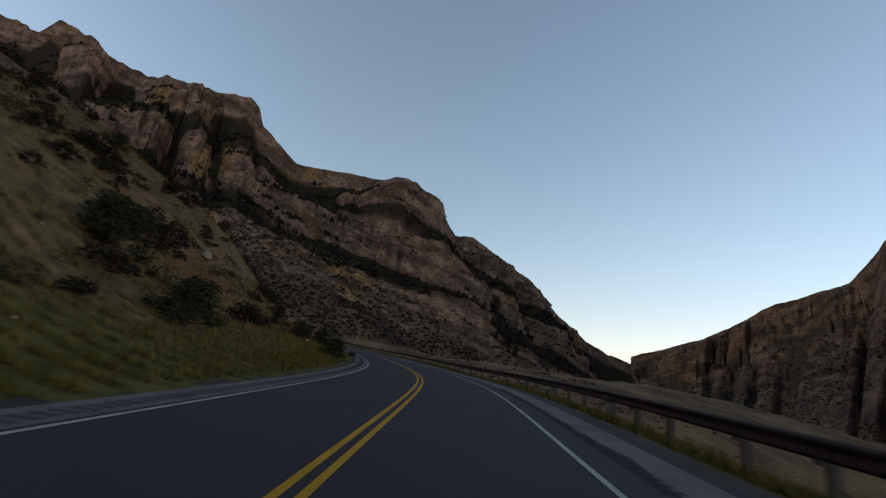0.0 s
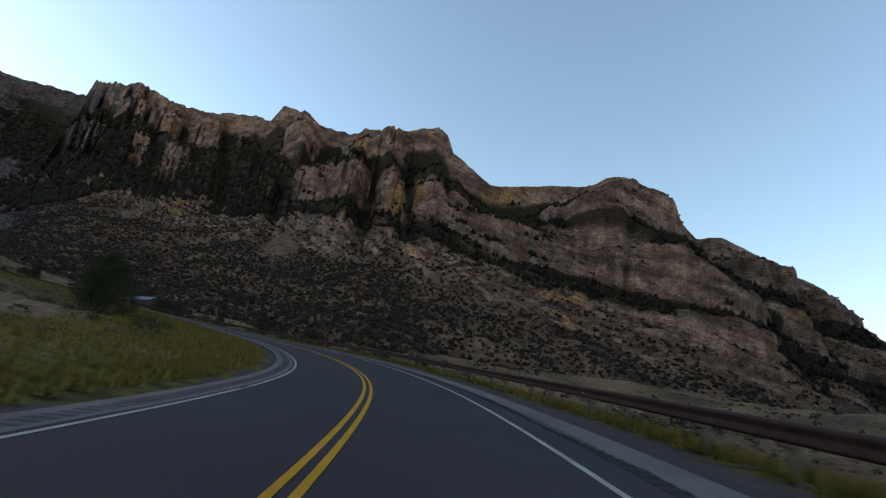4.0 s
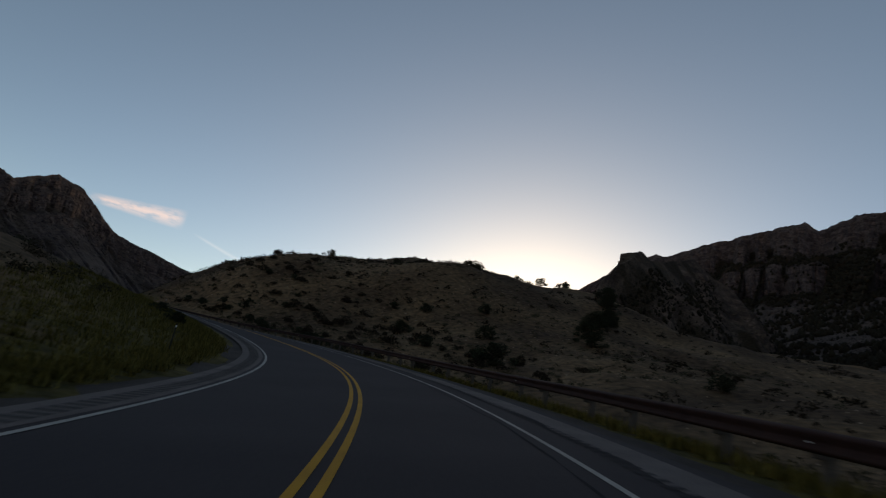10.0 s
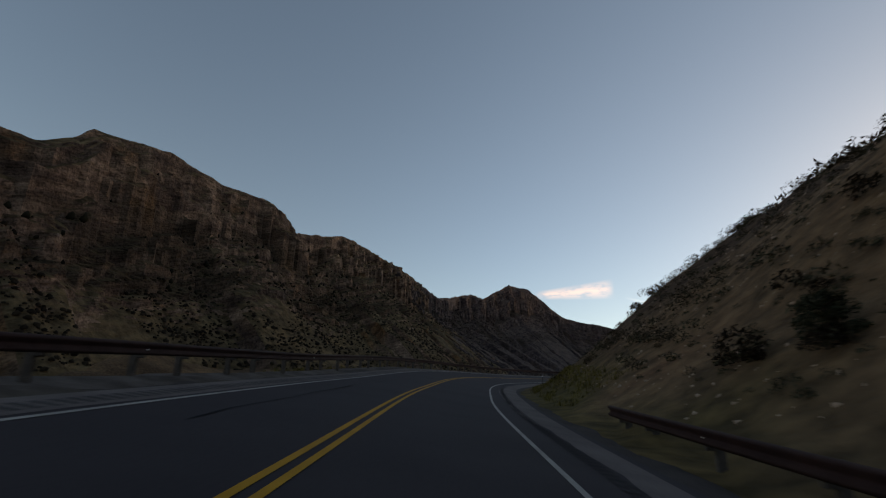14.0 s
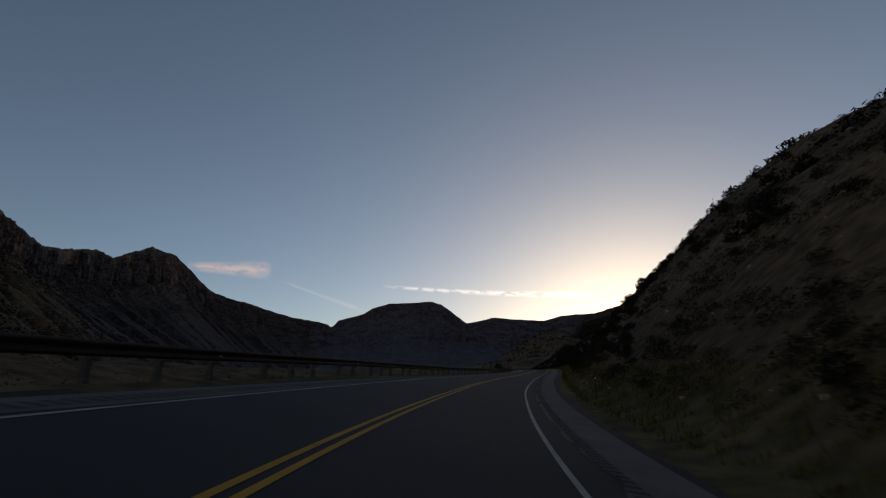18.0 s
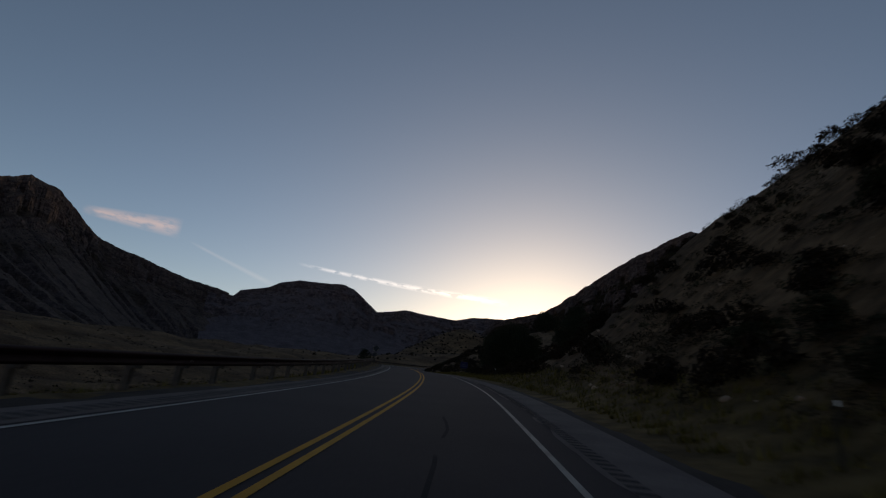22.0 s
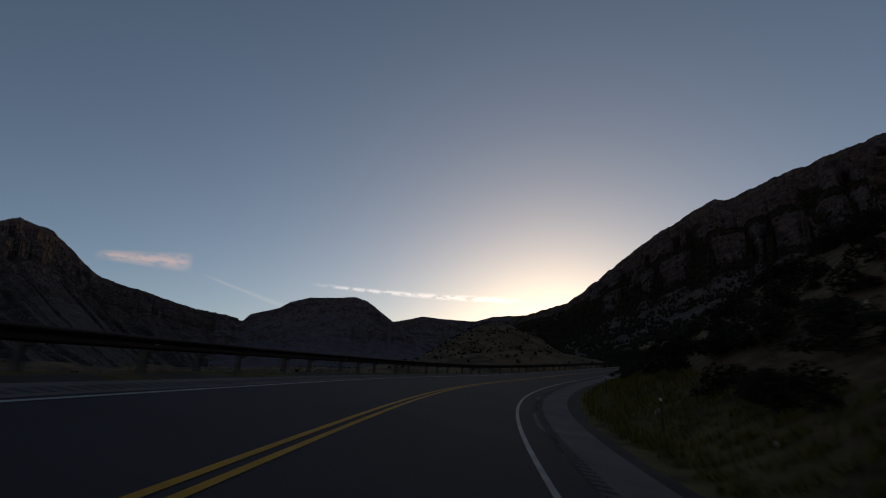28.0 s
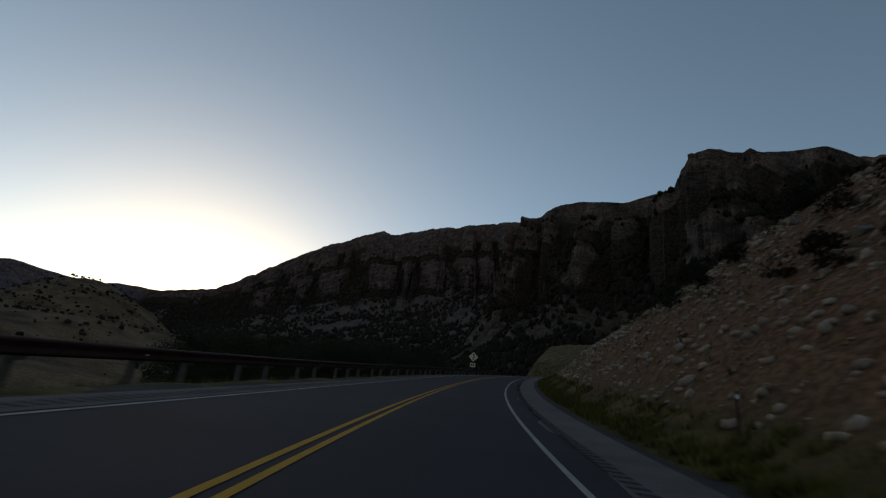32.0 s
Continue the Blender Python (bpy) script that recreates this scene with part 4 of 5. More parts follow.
def guardrail(d, t0, t1, spacing, label):
    s = -1.0 if d > 0 else 1.0
    l0, l1 = np.interp([t0, t1], tau, length)
    stops = np.arange(l0, l1, spacing)
    index = np.interp(stops, length, np.arange(NS))
    base = road_point(int(index[0]), d + 0.25 * -s)
    rail = thing("guardrail", base, label, "guardrail")
    post, block, cap = box_mesh("post", 0.11, 0.17, 1.35, post_wood, 0.012), box_mesh("block", 0.10, 0.2, 0.36, post_wood, 0.01), box_mesh("reflector", 0.02, 0.06, 0.09, reflector_mat, 0.004)
    for k, a in enumerate(index):
        i = int(a)
        turn = math.atan2(tang[i, 1], tang[i, 0])
        p = road_point(i, d - s * 0.27) - base
        g = road_point(i, d - s * 0.12) - base
        piece("post", post, rail, Matrix.Translation((p[0], p[1], p[2] - 0.62)) @ Matrix.Rotation(turn, 4, "Z"))
        piece("block", block, rail, Matrix.Translation((g[0], g[1], g[2] + 0.36)) @ Matrix.Rotation(turn, 4, "Z"))
        if k % 5 == 2:
            r = road_point(i, d + s * 0.02) - base
            piece("reflector", cap, rail, Matrix.Translation((r[0], r[1], r[2] + 0.5)) @ Matrix.Rotation(turn + math.pi / 2, 4, "Z"), "small white reflector")
    for k in range(0, len(stops) - 1, 2):
        run = np.linspace(stops[k], min(stops[min(k + 2, len(stops) - 1)] + 0.15, l1), 7)
        a = np.interp(run, length, np.arange(NS))
        i = np.clip(a.astype(int), 0, NS - 2)
        fr = (a - i)[:, None]
        v = np.stack([road_point(i, d + s * (o - 0.001 * (k % 4)), 0.60 + z) * (1 - fr) + road_point(i + 1, d + s * (o - 0.001 * (k % 4)), 0.60 + z) * fr for o, z in BEAM], 1).reshape(-1, 3) - base
        nv = len(BEAM)
        f = [(r * nv + c, (r + 1) * nv + c, (r + 1) * nv + (c + 1) % nv, r * nv + (c + 1) % nv) for r in range(6) for c in range(nv)]
        if d > 0:
            f = [q[::-1] for q in f]
        piece("beam", raw_mesh("beam", v, f, rusty_steel, False), rail)
    return rail


guardrail(6.45, 0.02, 14.7, 2.6, "rusty brown steel guardrail on wooden posts above the drop")
guardrail(-5.75, 14.3, 36.0, 2.6, "rusty brown steel guardrail on wooden posts along the valley side")

# ---- delineator posts ----
dark_post = noisy("weathered_post", (0.03, 0.026, 0.022), (0.075, 0.065, 0.055), 4, 0.85, 0.3, 8, dist=0.006)
marker_post, marker_face = box_mesh("stake", 0.05, 0.03, 1.15, dark_post, 0.006), box_mesh("reflector", 0.06, 0.012, 0.08, reflector_mat, 0.003)


def delineator(t, d):
    i = int(t * SUB)
    p = road_point(i, d)
    z, _ = ground_height([p[0]], [p[1]])
    ob = thing("delineator_post", (p[0], p[1], z[0] - 0.08), "thin dark roadside marker post with a small reflector", "marker post", "marker posts along the verge")
    turn = math.atan2(tang[i, 1], tang[i, 0]) - math.pi / 2
    stake = piece("stake", marker_post, ob, Matrix.Rotation(turn, 4, "Z"))
    piece("reflector", marker_face, stake, Matrix.Translation((0, -0.024, 1.0)), "pale reflector plate")


for t in (1.15, 2.9, 4.1, 5.79, 6.33, 7.21, 9.4, 10.9, 12.6):
    delineator(t, -6.6)
for t in (15.9, 16.9, 18.0, 19.2, 21.45, 22.3, 23.9, 26.2, 27.3, 28.6, 29.4, 30.6, 32.45, 33.2, 34.2):
    delineator(t, 7.1)

# ---- signs ----
sign_yellow = noisy("sign_yellow", (0.6, 0.5, 0.33), (0.72, 0.6, 0.42), 2, 0.5, 0.05, 8, dist=0.002)
sign_blue = noisy("sign_blue", (0.02, 0.018, 0.06), (0.03, 0.027, 0.085), 2, 0.5, 0.05, 8, dist=0.002)
sign_black, _n, _l, _b = material("sign_black", 0.5)
_b.inputs["Base Color"].default_value = (0.02, 0.02, 0.02, 1)
sign_white, _n, _l, _b = material("sign_white", 0.5)
_b.inputs["Base Color"].default_value = (0.13, 0.14, 0.18, 1)
steel_grey = noisy("galvanised_steel", (0.045, 0.045, 0.048), (0.085, 0.085, 0.09), 3, 0.7, 0.1, 8, 0.3, dist=0.002)


def rect(x0, z0, x1, z1):
    return [(x0, z0), (x1, z0), (x1, z1), (x0, z1)]


def stand(name, place, facing, label):
    z, _ = ground_height([place[0]], [place[1]])
    ob = thing(name, (place[0], place[1], z[0] - 0.05), label, "road sign")
    ob.matrix_basis = ob.matrix_basis @ Matrix.Rotation(facing, 4, "Z")
    return ob


def warning_sign(place, facing, label, size=1.0):
    ob = stand("warning_sign", place, facing, label)
    ob.matrix_basis = ob.matrix_basis @ Matrix.Scale(size, 4)
    piece("post", box_mesh("post", 0.07, 0.07, 3.0, steel_grey, 0.01), ob)
    panel = piece("panel", plane_mesh("panel", [(0, 1.85), (0.56, 2.41), (0, 2.97), (-0.56, 2.41)], 0.02, sign_yellow), ob, Matrix.Translation((0, -0.06, 0)))
    piece("back_plate", plane_mesh("back_plate", [(0, 1.87), (0.54, 2.41), (0, 2.95), (-0.54, 2.41)], 0.006, steel_grey), ob, Matrix.Translation((0, -0.045, 0)), "bare grey metal back")
    piece("brace", box_mesh("brace", 0.62, 0.03, 0.05, steel_grey, 0.006), ob, Matrix.Translation((0, -0.027, 2.38)))
    arrow = plane_mesh("arrow", [(-0.05, 2.05), (0.05, 2.05), (0.05, 2.3), (0.16, 2.45), (0.06, 2.62), (0.15, 2.62), (0.0, 2.82), (-0.15, 2.62), (-0.05, 2.62), (0.05, 2.46), (-0.05, 2.34)], 0.006, sign_black)
    piece("arrow", arrow, panel, Matrix.Translation((0, -0.018, 0)), "black bent arrow")
    plaque = piece("plaque", plane_mesh("plaque", rect(-0.3, 1.25, 0.3, 1.72), 0.02, sign_yellow), ob, Matrix.Translation((0, -0.06, 0)))
    piece("plaque_back", plane_mesh("plaque_back", rect(-0.29, 1.26, 0.29, 1.71), 0.006, steel_grey), ob, Matrix.Translation((0, -0.045, 0)), "bare grey metal back")
    for x in (-0.12, 0.1):
        piece("figure_bar", plane_mesh("figure_bar", rect(x - 0.07, 1.36, x + 0.07, 1.62), 0.006, sign_black), plaque, Matrix.Translation((0, -0.018, 0)))


def blue_sign(place, facing):
    ob = stand("information_sign", place, facing, "blue roadside information sign with a white border on two posts")
    ob.matrix_basis = ob.matrix_basis @ Matrix.Scale(0.75, 4)
    for x in (-0.45, 0.45):
        piece("post", box_mesh("post", 0.08, 0.08, 2.5, post_wood, 0.01), ob, Matrix.Translation((x, 0, 0)))
    panel = piece("panel", plane_mesh("panel", rect(-0.78, 1.1, 0.78, 2.45), 0.025, sign_blue), ob, Matrix.Translation((0, -0.07, 0)))
    for x0, z0, x1, z1 in ((-0.76, 1.12, 0.76, 1.15), (-0.76, 2.40, 0.76, 2.43), (-0.76, 1.16, -0.73, 2.39), (0.73, 1.16, 0.76, 2.39)):
        piece("border", plane_mesh("border", rect(x0, z0, x1, z1), 0.005, sign_white), panel, Matrix.Translation((0, -0.018, 0)))
    for z, w in ((1.85, 0.42), (1.52, 0.52)):
        piece("text_bar", plane_mesh("text_bar", rect(-w, z, w, z + 0.1), 0.005, sign_white), panel, Matrix.Translation((0, -0.018, 0)))


warning_sign((486.6, 475.6), radians(-66), "pale yellow diamond bend warning sign with a small plaque below", 1.6)
warning_sign((280.1, 310.8), radians(155), "diamond warning sign showing its bare grey back beyond the guardrail")
blue_sign((294.8, 308.6), radians(-24))


# ---- old shed below the bend ----
tin = noisy("weathered_tin", (0.10, 0.10, 0.115), (0.2, 0.2, 0.22), 1.2, 0.6, 0.2, 10, 0.3, dist=0.01)
old_board = noisy("old_board", (0.035, 0.03, 0.03), (0.09, 0.08, 0.075), 3, 0.9, 0.4, 10, dist=0.01)
pale_board = noisy("pale_board", (0.3, 0.29, 0.27), (0.5, 0.48, 0.45), 3, 0.9, 0.3, 10, dist=0.006)


def shed(x, y, turn, long, deep, wall, rise):
    z, _ = ground_height([x, x + long * math.cos(turn)], [y, y + long * math.sin(turn)])
    ob = thing("shed", (x, y, z.min() - 0.15), "low old wooden shed with a grey tin roof beside bushes", "shed")
    ob.matrix_basis = ob.matrix_basis @ Matrix.Rotation(turn, 4, "Z")
    wall += float(z.max() - z.min())
    n = 16
    board = box_mesh("board", long / n - 0.02, 0.04, wall, old_board, 0.006)
    for k in range(n):
        for yy in (0.02, deep - 0.02):
            piece("board", board, ob, Matrix.Translation(((k + 0.5) * long / n, yy, 0)))
    m = 9
    for k in range(m):
        h = wall + rise * (1 - abs((k + 0.5) / m - 0.5) * 2)
        end = box_mesh("end_board", 0.04, deep / m - 0.02, h, old_board, 0.006)
        for xx in (0.02, long - 0.02):
            piece("end_board", end, ob, Matrix.Translation((xx, (k + 0.5) * deep / m, 0)))
    for s in (0, 1):
        w = math.hypot(deep / 2, rise) + 0.35
        sheets = 7
        for k in range(sheets):
            tip = math.atan2(rise, deep / 2) * (1 if s == 0 else -1)
            mid = Matrix.Translation(((k + 0.5) * (long + 0.5) / sheets - 0.25, deep / 2 + (-1 if s == 0 else 1) * (deep / 4 + 0.1), wall + rise / 2 - 0.02 + 0.004 * (k % 2)))
            piece("roof_sheet", box_mesh("roof_sheet", (long + 0.5) / sheets + 0.03, w, 0.03, tin, 0.006), ob, mid @ Matrix.Rotation(tip, 4, "X"))
    piece("ridge_cap", box_mesh("ridge_cap", long + 0.55, 0.3, 0.05, tin, 0.01), ob, Matrix.Translation((long / 2, deep / 2, wall + rise)))
    for yy in (-0.02, deep + 0.02):
        piece("corner_board", box_mesh("corner_board", 0.16, 0.06, wall + 0.05, pale_board, 0.006), ob, Matrix.Translation((0.0, yy, 0)), "pale corner board")
    return ob


shed(217.6, -68.6, math.atan2(-5.6, -7.8), 6.4, 3.4, 1.5, 1.0)

# ---- plants and stones ----
def leafy(name, dark, light):
    """Foliage colour that differs from leaf to leaf."""
    m, n, l, b = material(name, 0.95)
    g, r = n.new("ShaderNodeNewGeometry"), n.new("ShaderNodeValToRGB")
    r.color_ramp.elements[0].color, r.color_ramp.elements[1].color = (*dark, 1), (*light, 1)
    l.new(g.outputs["Random Per Island"], r.inputs[0])
    l.new(r.outputs[0], b.inputs["Base Color"])
    return m


sage = leafy("sagebrush_leaf", (0.028, 0.026, 0.015), (0.085, 0.077, 0.046))
scrub = leafy("far_scrub", (0.015, 0.0105, 0.0075), (0.043, 0.031, 0.02))
conifer = leafy("conifer_needles", (0.013, 0.0105, 0.0075), (0.03, 0.0245, 0.015))
juniper_leaf = leafy("juniper_sprays", (0.018, 0.022, 0.013), (0.055, 0.06, 0.034))
blade = leafy("grass_blades", (0.058, 0.05, 0.013), (0.215, 0.165, 0.043))
npr = np.random.RandomState(7)


def leaf_mass(c, r, tall, count, leaf, taper=0.0):
    """Loose domes of leaves: centres c, radii r; returns corner points and triangles."""
    m = len(c)
    d = npr.normal(size=(m, count, 3))
    d[..., 2] = np.abs(d[..., 2])
    d /= np.linalg.norm(d, axis=2, keepdims=True)
    lump = 0.75 + 0.35 * npr.rand(m, 1, 1)
    p = d * (0.45 + 0.6 * npr.rand(m, count, 1) ** 0.6) * lump
    if taper:
        p[..., :2] *= 1 - taper * p[..., 2:3]
    p = p * r[:, None, None] * np.array([1, 1, tall]) + c[:, None, :]
    tri = npr.normal(size=(m, count, 3, 3)) * (leaf * r)[:, None, None, None]
    v = (p[:, :, None, :] + tri).reshape(-1, 3)
    return v, np.arange(len(v)).reshape(-1, 3)


def clumps(c, r):
    """Each bush as three uneven lumps, one larger and two leaning out."""
    turn = npr.rand(len(r)) * 6.283
    cs, rs = [c], [r * 0.75]
    for k in (0, 1):
        a, reach = turn + k * (1.6 + 2.2 * npr.rand(len(r))), r * (0.45 + 0.45 * npr.rand(len(r)))
        cs.append(c + np.stack([np.cos(a) * reach, np.sin(a) * reach, -0.12 * r], 1))
        rs.append(r * (0.38 + 0.3 * npr.rand(len(r))))
    cs, rs = np.vstack(cs), np.concatenate(rs)
    return cs + np.stack([0 * rs, 0 * rs, 0.4 * rs], 1), rs


def stuff(name, v, f, mat, label, category):
    return tagged(mesh_object(name, v, f, mat, shade=False), label, category, kind="stuff")


def beside_road(count, t0, t1, dmin, dmax, sgn, power=1.6):
    """Random places beside the line, denser near it."""
    i = npr.randint(int(t0 * SUB), int(t1 * SUB), count)
    d = dmin + (dmax - dmin) * npr.rand(count) ** power
    x, y = plan[i, 0] + sgn * side[i, 0] * d, plan[i, 1] + sgn * side[i, 1] * d
    z, near = ground_height(x, y)
    keep = near > dmin * 0.93
    return np.stack([x, y, z], 1)[keep]


near_sage = np.vstack([beside_road(520, 0.2, 8, 11, 70, -1), beside_road(900, 3, 13, 9, 90, 1), beside_road(260, 8, 13.5, 14, 60, -1), beside_road(2600, 11.5, 15, 9, 70, 1, 1.1), beside_road(2200, 15, 25, 9, 60, 1, 1.1),
                       beside_road(1500, 13, 35.5, 11, 95, 1), beside_road(700, 14, 35.5, 9, 90, -1)])
r = 0.16 + 0.5 * npr.rand(len(near_sage)) ** 2.6
stuff("sagebrush", *leaf_mass(near_sage, r, 0.85, 90, 0.1), sage, "low grey-green sagebrush scattered over the slopes", "shrubs")
hill_brush = np.vstack([beside_road(900, 0.2, 4.5, 10, 60, -1, 1.3), beside_road(3600, 5, 15, 9, 130, 1, 1.1), beside_road(5500, 15, 25, 9.5, 80, 1, 1.1), beside_road(1800, 25, 35.5, 11, 90, 1, 1.3),
                        beside_road(6500, 14.5, 35.5, 9.5, 170, -1, 1.2), beside_road(500, 5, 13, 12, 60, -1), beside_road(900, 15.5, 25, 7.8, 12, 1, 1.0), beside_road(3200, 0.1, 5.5, 8.5, 130, 1, 1.3), beside_road(3500, 26, 35.9, 90, 330, -1, 1.0)])
hill_brush = hill_brush[fbm(hill_brush[:, 0] / 14, hill_brush[:, 1] / 14, 2, 61) > -0.35]
r = 0.28 + 0.75 * npr.rand(len(hill_brush)) ** 2.6
close = ground_height(hill_brush[:, 0], hill_brush[:, 1])[1] < 26
dry_brush = leafy("dry_brush", (0.022, 0.017, 0.0105), (0.066, 0.05, 0.029))
stuff("roadside_brush", *leaf_mass(*clumps(hill_brush[close], r[close]), 1.0, 100, 0.07), dry_brush, "dark rounded dry brush on the slopes beside the road", "shrubs")
hill_brush, r = hill_brush[~close], r[~close]
stuff("hillside_brush", *leaf_mass(hill_brush, r * 1.15, 0.9, 36, 0.17), scrub, "dark dry brush dotted over the hillsides", "shrubs")
slope_brush = np.vstack([beside_road(170, 11.6, 14.8, 10, 34, 1, 1.0), beside_road(480, 0.2, 4.2, 10, 60, -1, 1.1), beside_road(380, 29.6, 35.3, 11.5, 55, 1, 1.1), beside_road(110, 16, 21, 8.6, 32, 1, 1.2), beside_road(480, 21, 25.2, 8.6, 32, 1, 1.2), beside_road(500, 25.2, 29.6, 9, 36, 1, 1.1)])
stuff("slope_brush", *leaf_mass(*clumps(slope_brush, 0.4 + 0.95 * npr.rand(len(slope_brush)) ** 1.9), 1.0, 190, 0.1), scrub, "dark uneven brush on the slopes above the road", "shrubs")


def on_ridge(name, count, rows, flat_min, seed, along=(0.0, 1.0), patchy=-0.25, gully=None):
    """Random places on a mountain side between two shares of its way down, where it is flat enough or lies in a gully."""
    rs = np.random.RandomState(seed)
    X, Y, Z = GRIDS[name]
    n, m = X.shape
    i = (n * (along[0] + (along[1] - along[0]) * rs.rand(count))).astype(int).clip(0, n - 2)
    j = (m * (rows[0] + (rows[1] - rows[0]) * rs.rand(count))).astype(int).clip(0, m - 2)
    a = np.stack([X[i + 1, j] - X[i, j], Y[i + 1, j] - Y[i, j], Z[i + 1, j] - Z[i, j]], 1)
    b = np.stack([X[i, j + 1] - X[i, j], Y[i, j + 1] - Y[i, j], Z[i, j + 1] - Z[i, j]], 1)
    nz = np.cross(a, b)
    nz = np.abs(nz[:, 2]) / np.maximum(np.linalg.norm(nz, axis=1), 1e-6)
    fr = rs.rand(count, 2)
    p = np.stack([X[i, j], Y[i, j], Z[i, j]], 1) + a * fr[:, :1] + b * fr[:, 1:]
    keep = (nz > flat_min) & (fbm(p[:, 0] / 90, p[:, 1] / 90, 3, seed) > patchy)
    if gully is not None:
        keep |= (WOODS[name][i, j] > gully) & (nz > 0.15)
    return p[keep]


ICO = np.array([(0, 0, -1), (0.72, -0.53, -0.45), (-0.28, -0.85, -0.45), (-0.89, 0, -0.45), (-0.28, 0.85, -0.45), (0.72, 0.53, -0.45), (0.28, -0.85, 0.45), (-0.72, -0.53, 0.45), (-0.72, 0.53, 0.45), (0.28, 0.85, 0.45), (0.89, 0, 0.45), (0, 0, 1)])
ICO_F = np.array([(0, 1, 2), (1, 0, 5), (0, 2, 3), (0, 3, 4), (0, 4, 5), (1, 5, 10), (2, 1, 6), (3, 2, 7), (4, 3, 8), (5, 4, 9), (1, 10, 6), (2, 6, 7), (3, 7, 8), (4, 8, 9), (5, 9, 10), (6, 10, 11), (7, 6, 11), (8, 7, 11), (9, 8, 11), (10, 9, 11)])


def domes(c, r, tall):
    """Far bushes: uneven rounded clumps, each one island."""
    m = len(c)
    v = ICO[None] * (0.65 + 0.6 * npr.rand(m, 12, 1)) * (r[:, None] * np.array([1, 1, tall]))[:, None]
    v = v + (c + np.array([0, 0, 0.35]) * r[:, None])[:, None]
    return v.reshape(-1, 3), (ICO_F[None, 5:] + 12 * np.arange(m)[:, None, None]).reshape(-1, 3)


far = np.vstack([on_ridge("limestone_ridge", 52000, (0.54, 1.0), 0.6, 1, (0.02, 0.40), -0.75), on_ridge("limestone_ridge", 30000, (0.04, 0.55), 0.28, 21, (0.02, 0.36), -0.5), on_ridge("limestone_ridge", 15000, (0.5, 1.0), 0.55, 9, (0.39, 0.62), -0.9),
                 on_ridge("west_ridge", 22000, (0.36, 1.0), 0.45, 2, (0, 0.35)), on_ridge("south_ridge", 14000, (0.25, 1.0), 0.45, 3)])
far = far[np.hypot(far[:, 0] - 250, far[:, 1] - 100) < 1500]
# brush on the foothill up the valley
hill_rs = np.random.RandomState(41)
hx, hy = 700 + 130 * hill_rs.normal(size=2600), 950 + 150 * hill_rs.normal(size=2600)
hz, hn = ground_height(hx, hy)
far = np.vstack([far, np.stack([hx, hy, hz], 1)[hn > 60]])
stuff("far_scrub", *domes(far, 0.55 + 1.6 * npr.rand(len(far)) ** 2.2, 0.9), scrub, "dark brush dotted over the scree slopes", "shrubs")


def spires(c, r, tall):
    """Far conifers: uneven pointed crowns, each one island."""
    m = len(c)
    v = ICO[None] * (0.6 + 0.7 * npr.rand(m, 12, 1))
    v[..., :2] *= 1 - 0.45 * np.clip(v[..., 2:3], -1, 1)
    v = v * (r[:, None] * np.array([1, 1, tall]))[:, None] + (c + np.array([0, 0, 0.6 * tall]) * r[:, None])[:, None]
    return v.reshape(-1, 3), (ICO_F[None] + 12 * np.arange(m)[:, None, None]).reshape(-1, 3)


belt = np.vstack([on_ridge("limestone_ridge", 90000, (0.06, 0.55), 0.75, 4, (0.03, 0.40), 0.1, 0.5), on_ridge("west_ridge", 1500, (0.12, 0.5), 0.6, 5, (0, 0.5)), on_ridge("east_spur", 22000, (0.05, 0.97), 0.62, 14, (0, 1), -0.2, 0.45), on_ridge("east_spur back", 5000, (0.05, 0.8), 0.3, 15, (0, 1), -0.1)])
stuff("conifer_belt", *spires(belt, 0.9 + 1.7 * npr.rand(len(belt)) ** 2.0, 1.6), conifer, "dark conifers on the ledges and in the gullies between cliff bands", "trees")
wood = on_ridge("limestone_ridge", 30000, (0.14, 0.85), 0.5, 6, (0.3, 0.95), -0.4, 0.5)
wood = wood[(wood[:, 0] > 1150) | (wood[:, 1] > 250)]
stuff("far_forest", *spires(wood, 3.0 + 3.5 * npr.rand(len(wood)), 1.4), conifer, "dark forest covering the far mountain side", "trees")

# tall verge grass
tufts = np.vstack([beside_road(7000, 0.1, 3.6, 8, 34, -1, 1.1), beside_road(4500, 29.5, 35.3, 8, 42, 1, 1.1), beside_road(26000, 0.1, 13.2, 5.4, 16, -1, 1.25), beside_road(9000, 0.1, 12.6, 6.5, 11.5, 1, 1.3), beside_road(14000, 0.1, 11.8, 6.2, 8.4, 1, 1.0), beside_road(9000, 0.1, 13.2, 5.2, 7.0, -1, 1.0), beside_road(9000, 15, 28, 6.2, 9.5, 1, 1.2), beside_road(3500, 28, 30, 6.0, 10.3, 1, 1.2), beside_road(12000, 30, 35.5, 5.7, 7.5, 1, 1.0), beside_road(6000, 15, 35.5, 6.8, 10, -1, 1.1)])
nb = 7
ang, lean = npr.rand(len(tufts), nb) * 6.283, npr.rand(len(tufts), nb) * 0.22
root = tufts[:, None, :] + np.stack([npr.normal(size=ang.shape) * 0.12, npr.normal(size=ang.shape) * 0.12, np.zeros(ang.shape)], -1)
hgt = (0.14 + 0.26 * npr.rand(len(tufts), 1) ** 1.5) * (0.6 + 0.5 * npr.rand(len(tufts), nb))
wide = np.stack([np.cos(ang), np.sin(ang), np.zeros(ang.shape)], -1) * 0.018
tip = root + np.stack([np.cos(ang + 1.5) * lean, np.sin(ang + 1.5) * lean, hgt], -1)
gv = np.stack([root - wide, root + wide, tip], 2).reshape(-1, 3)
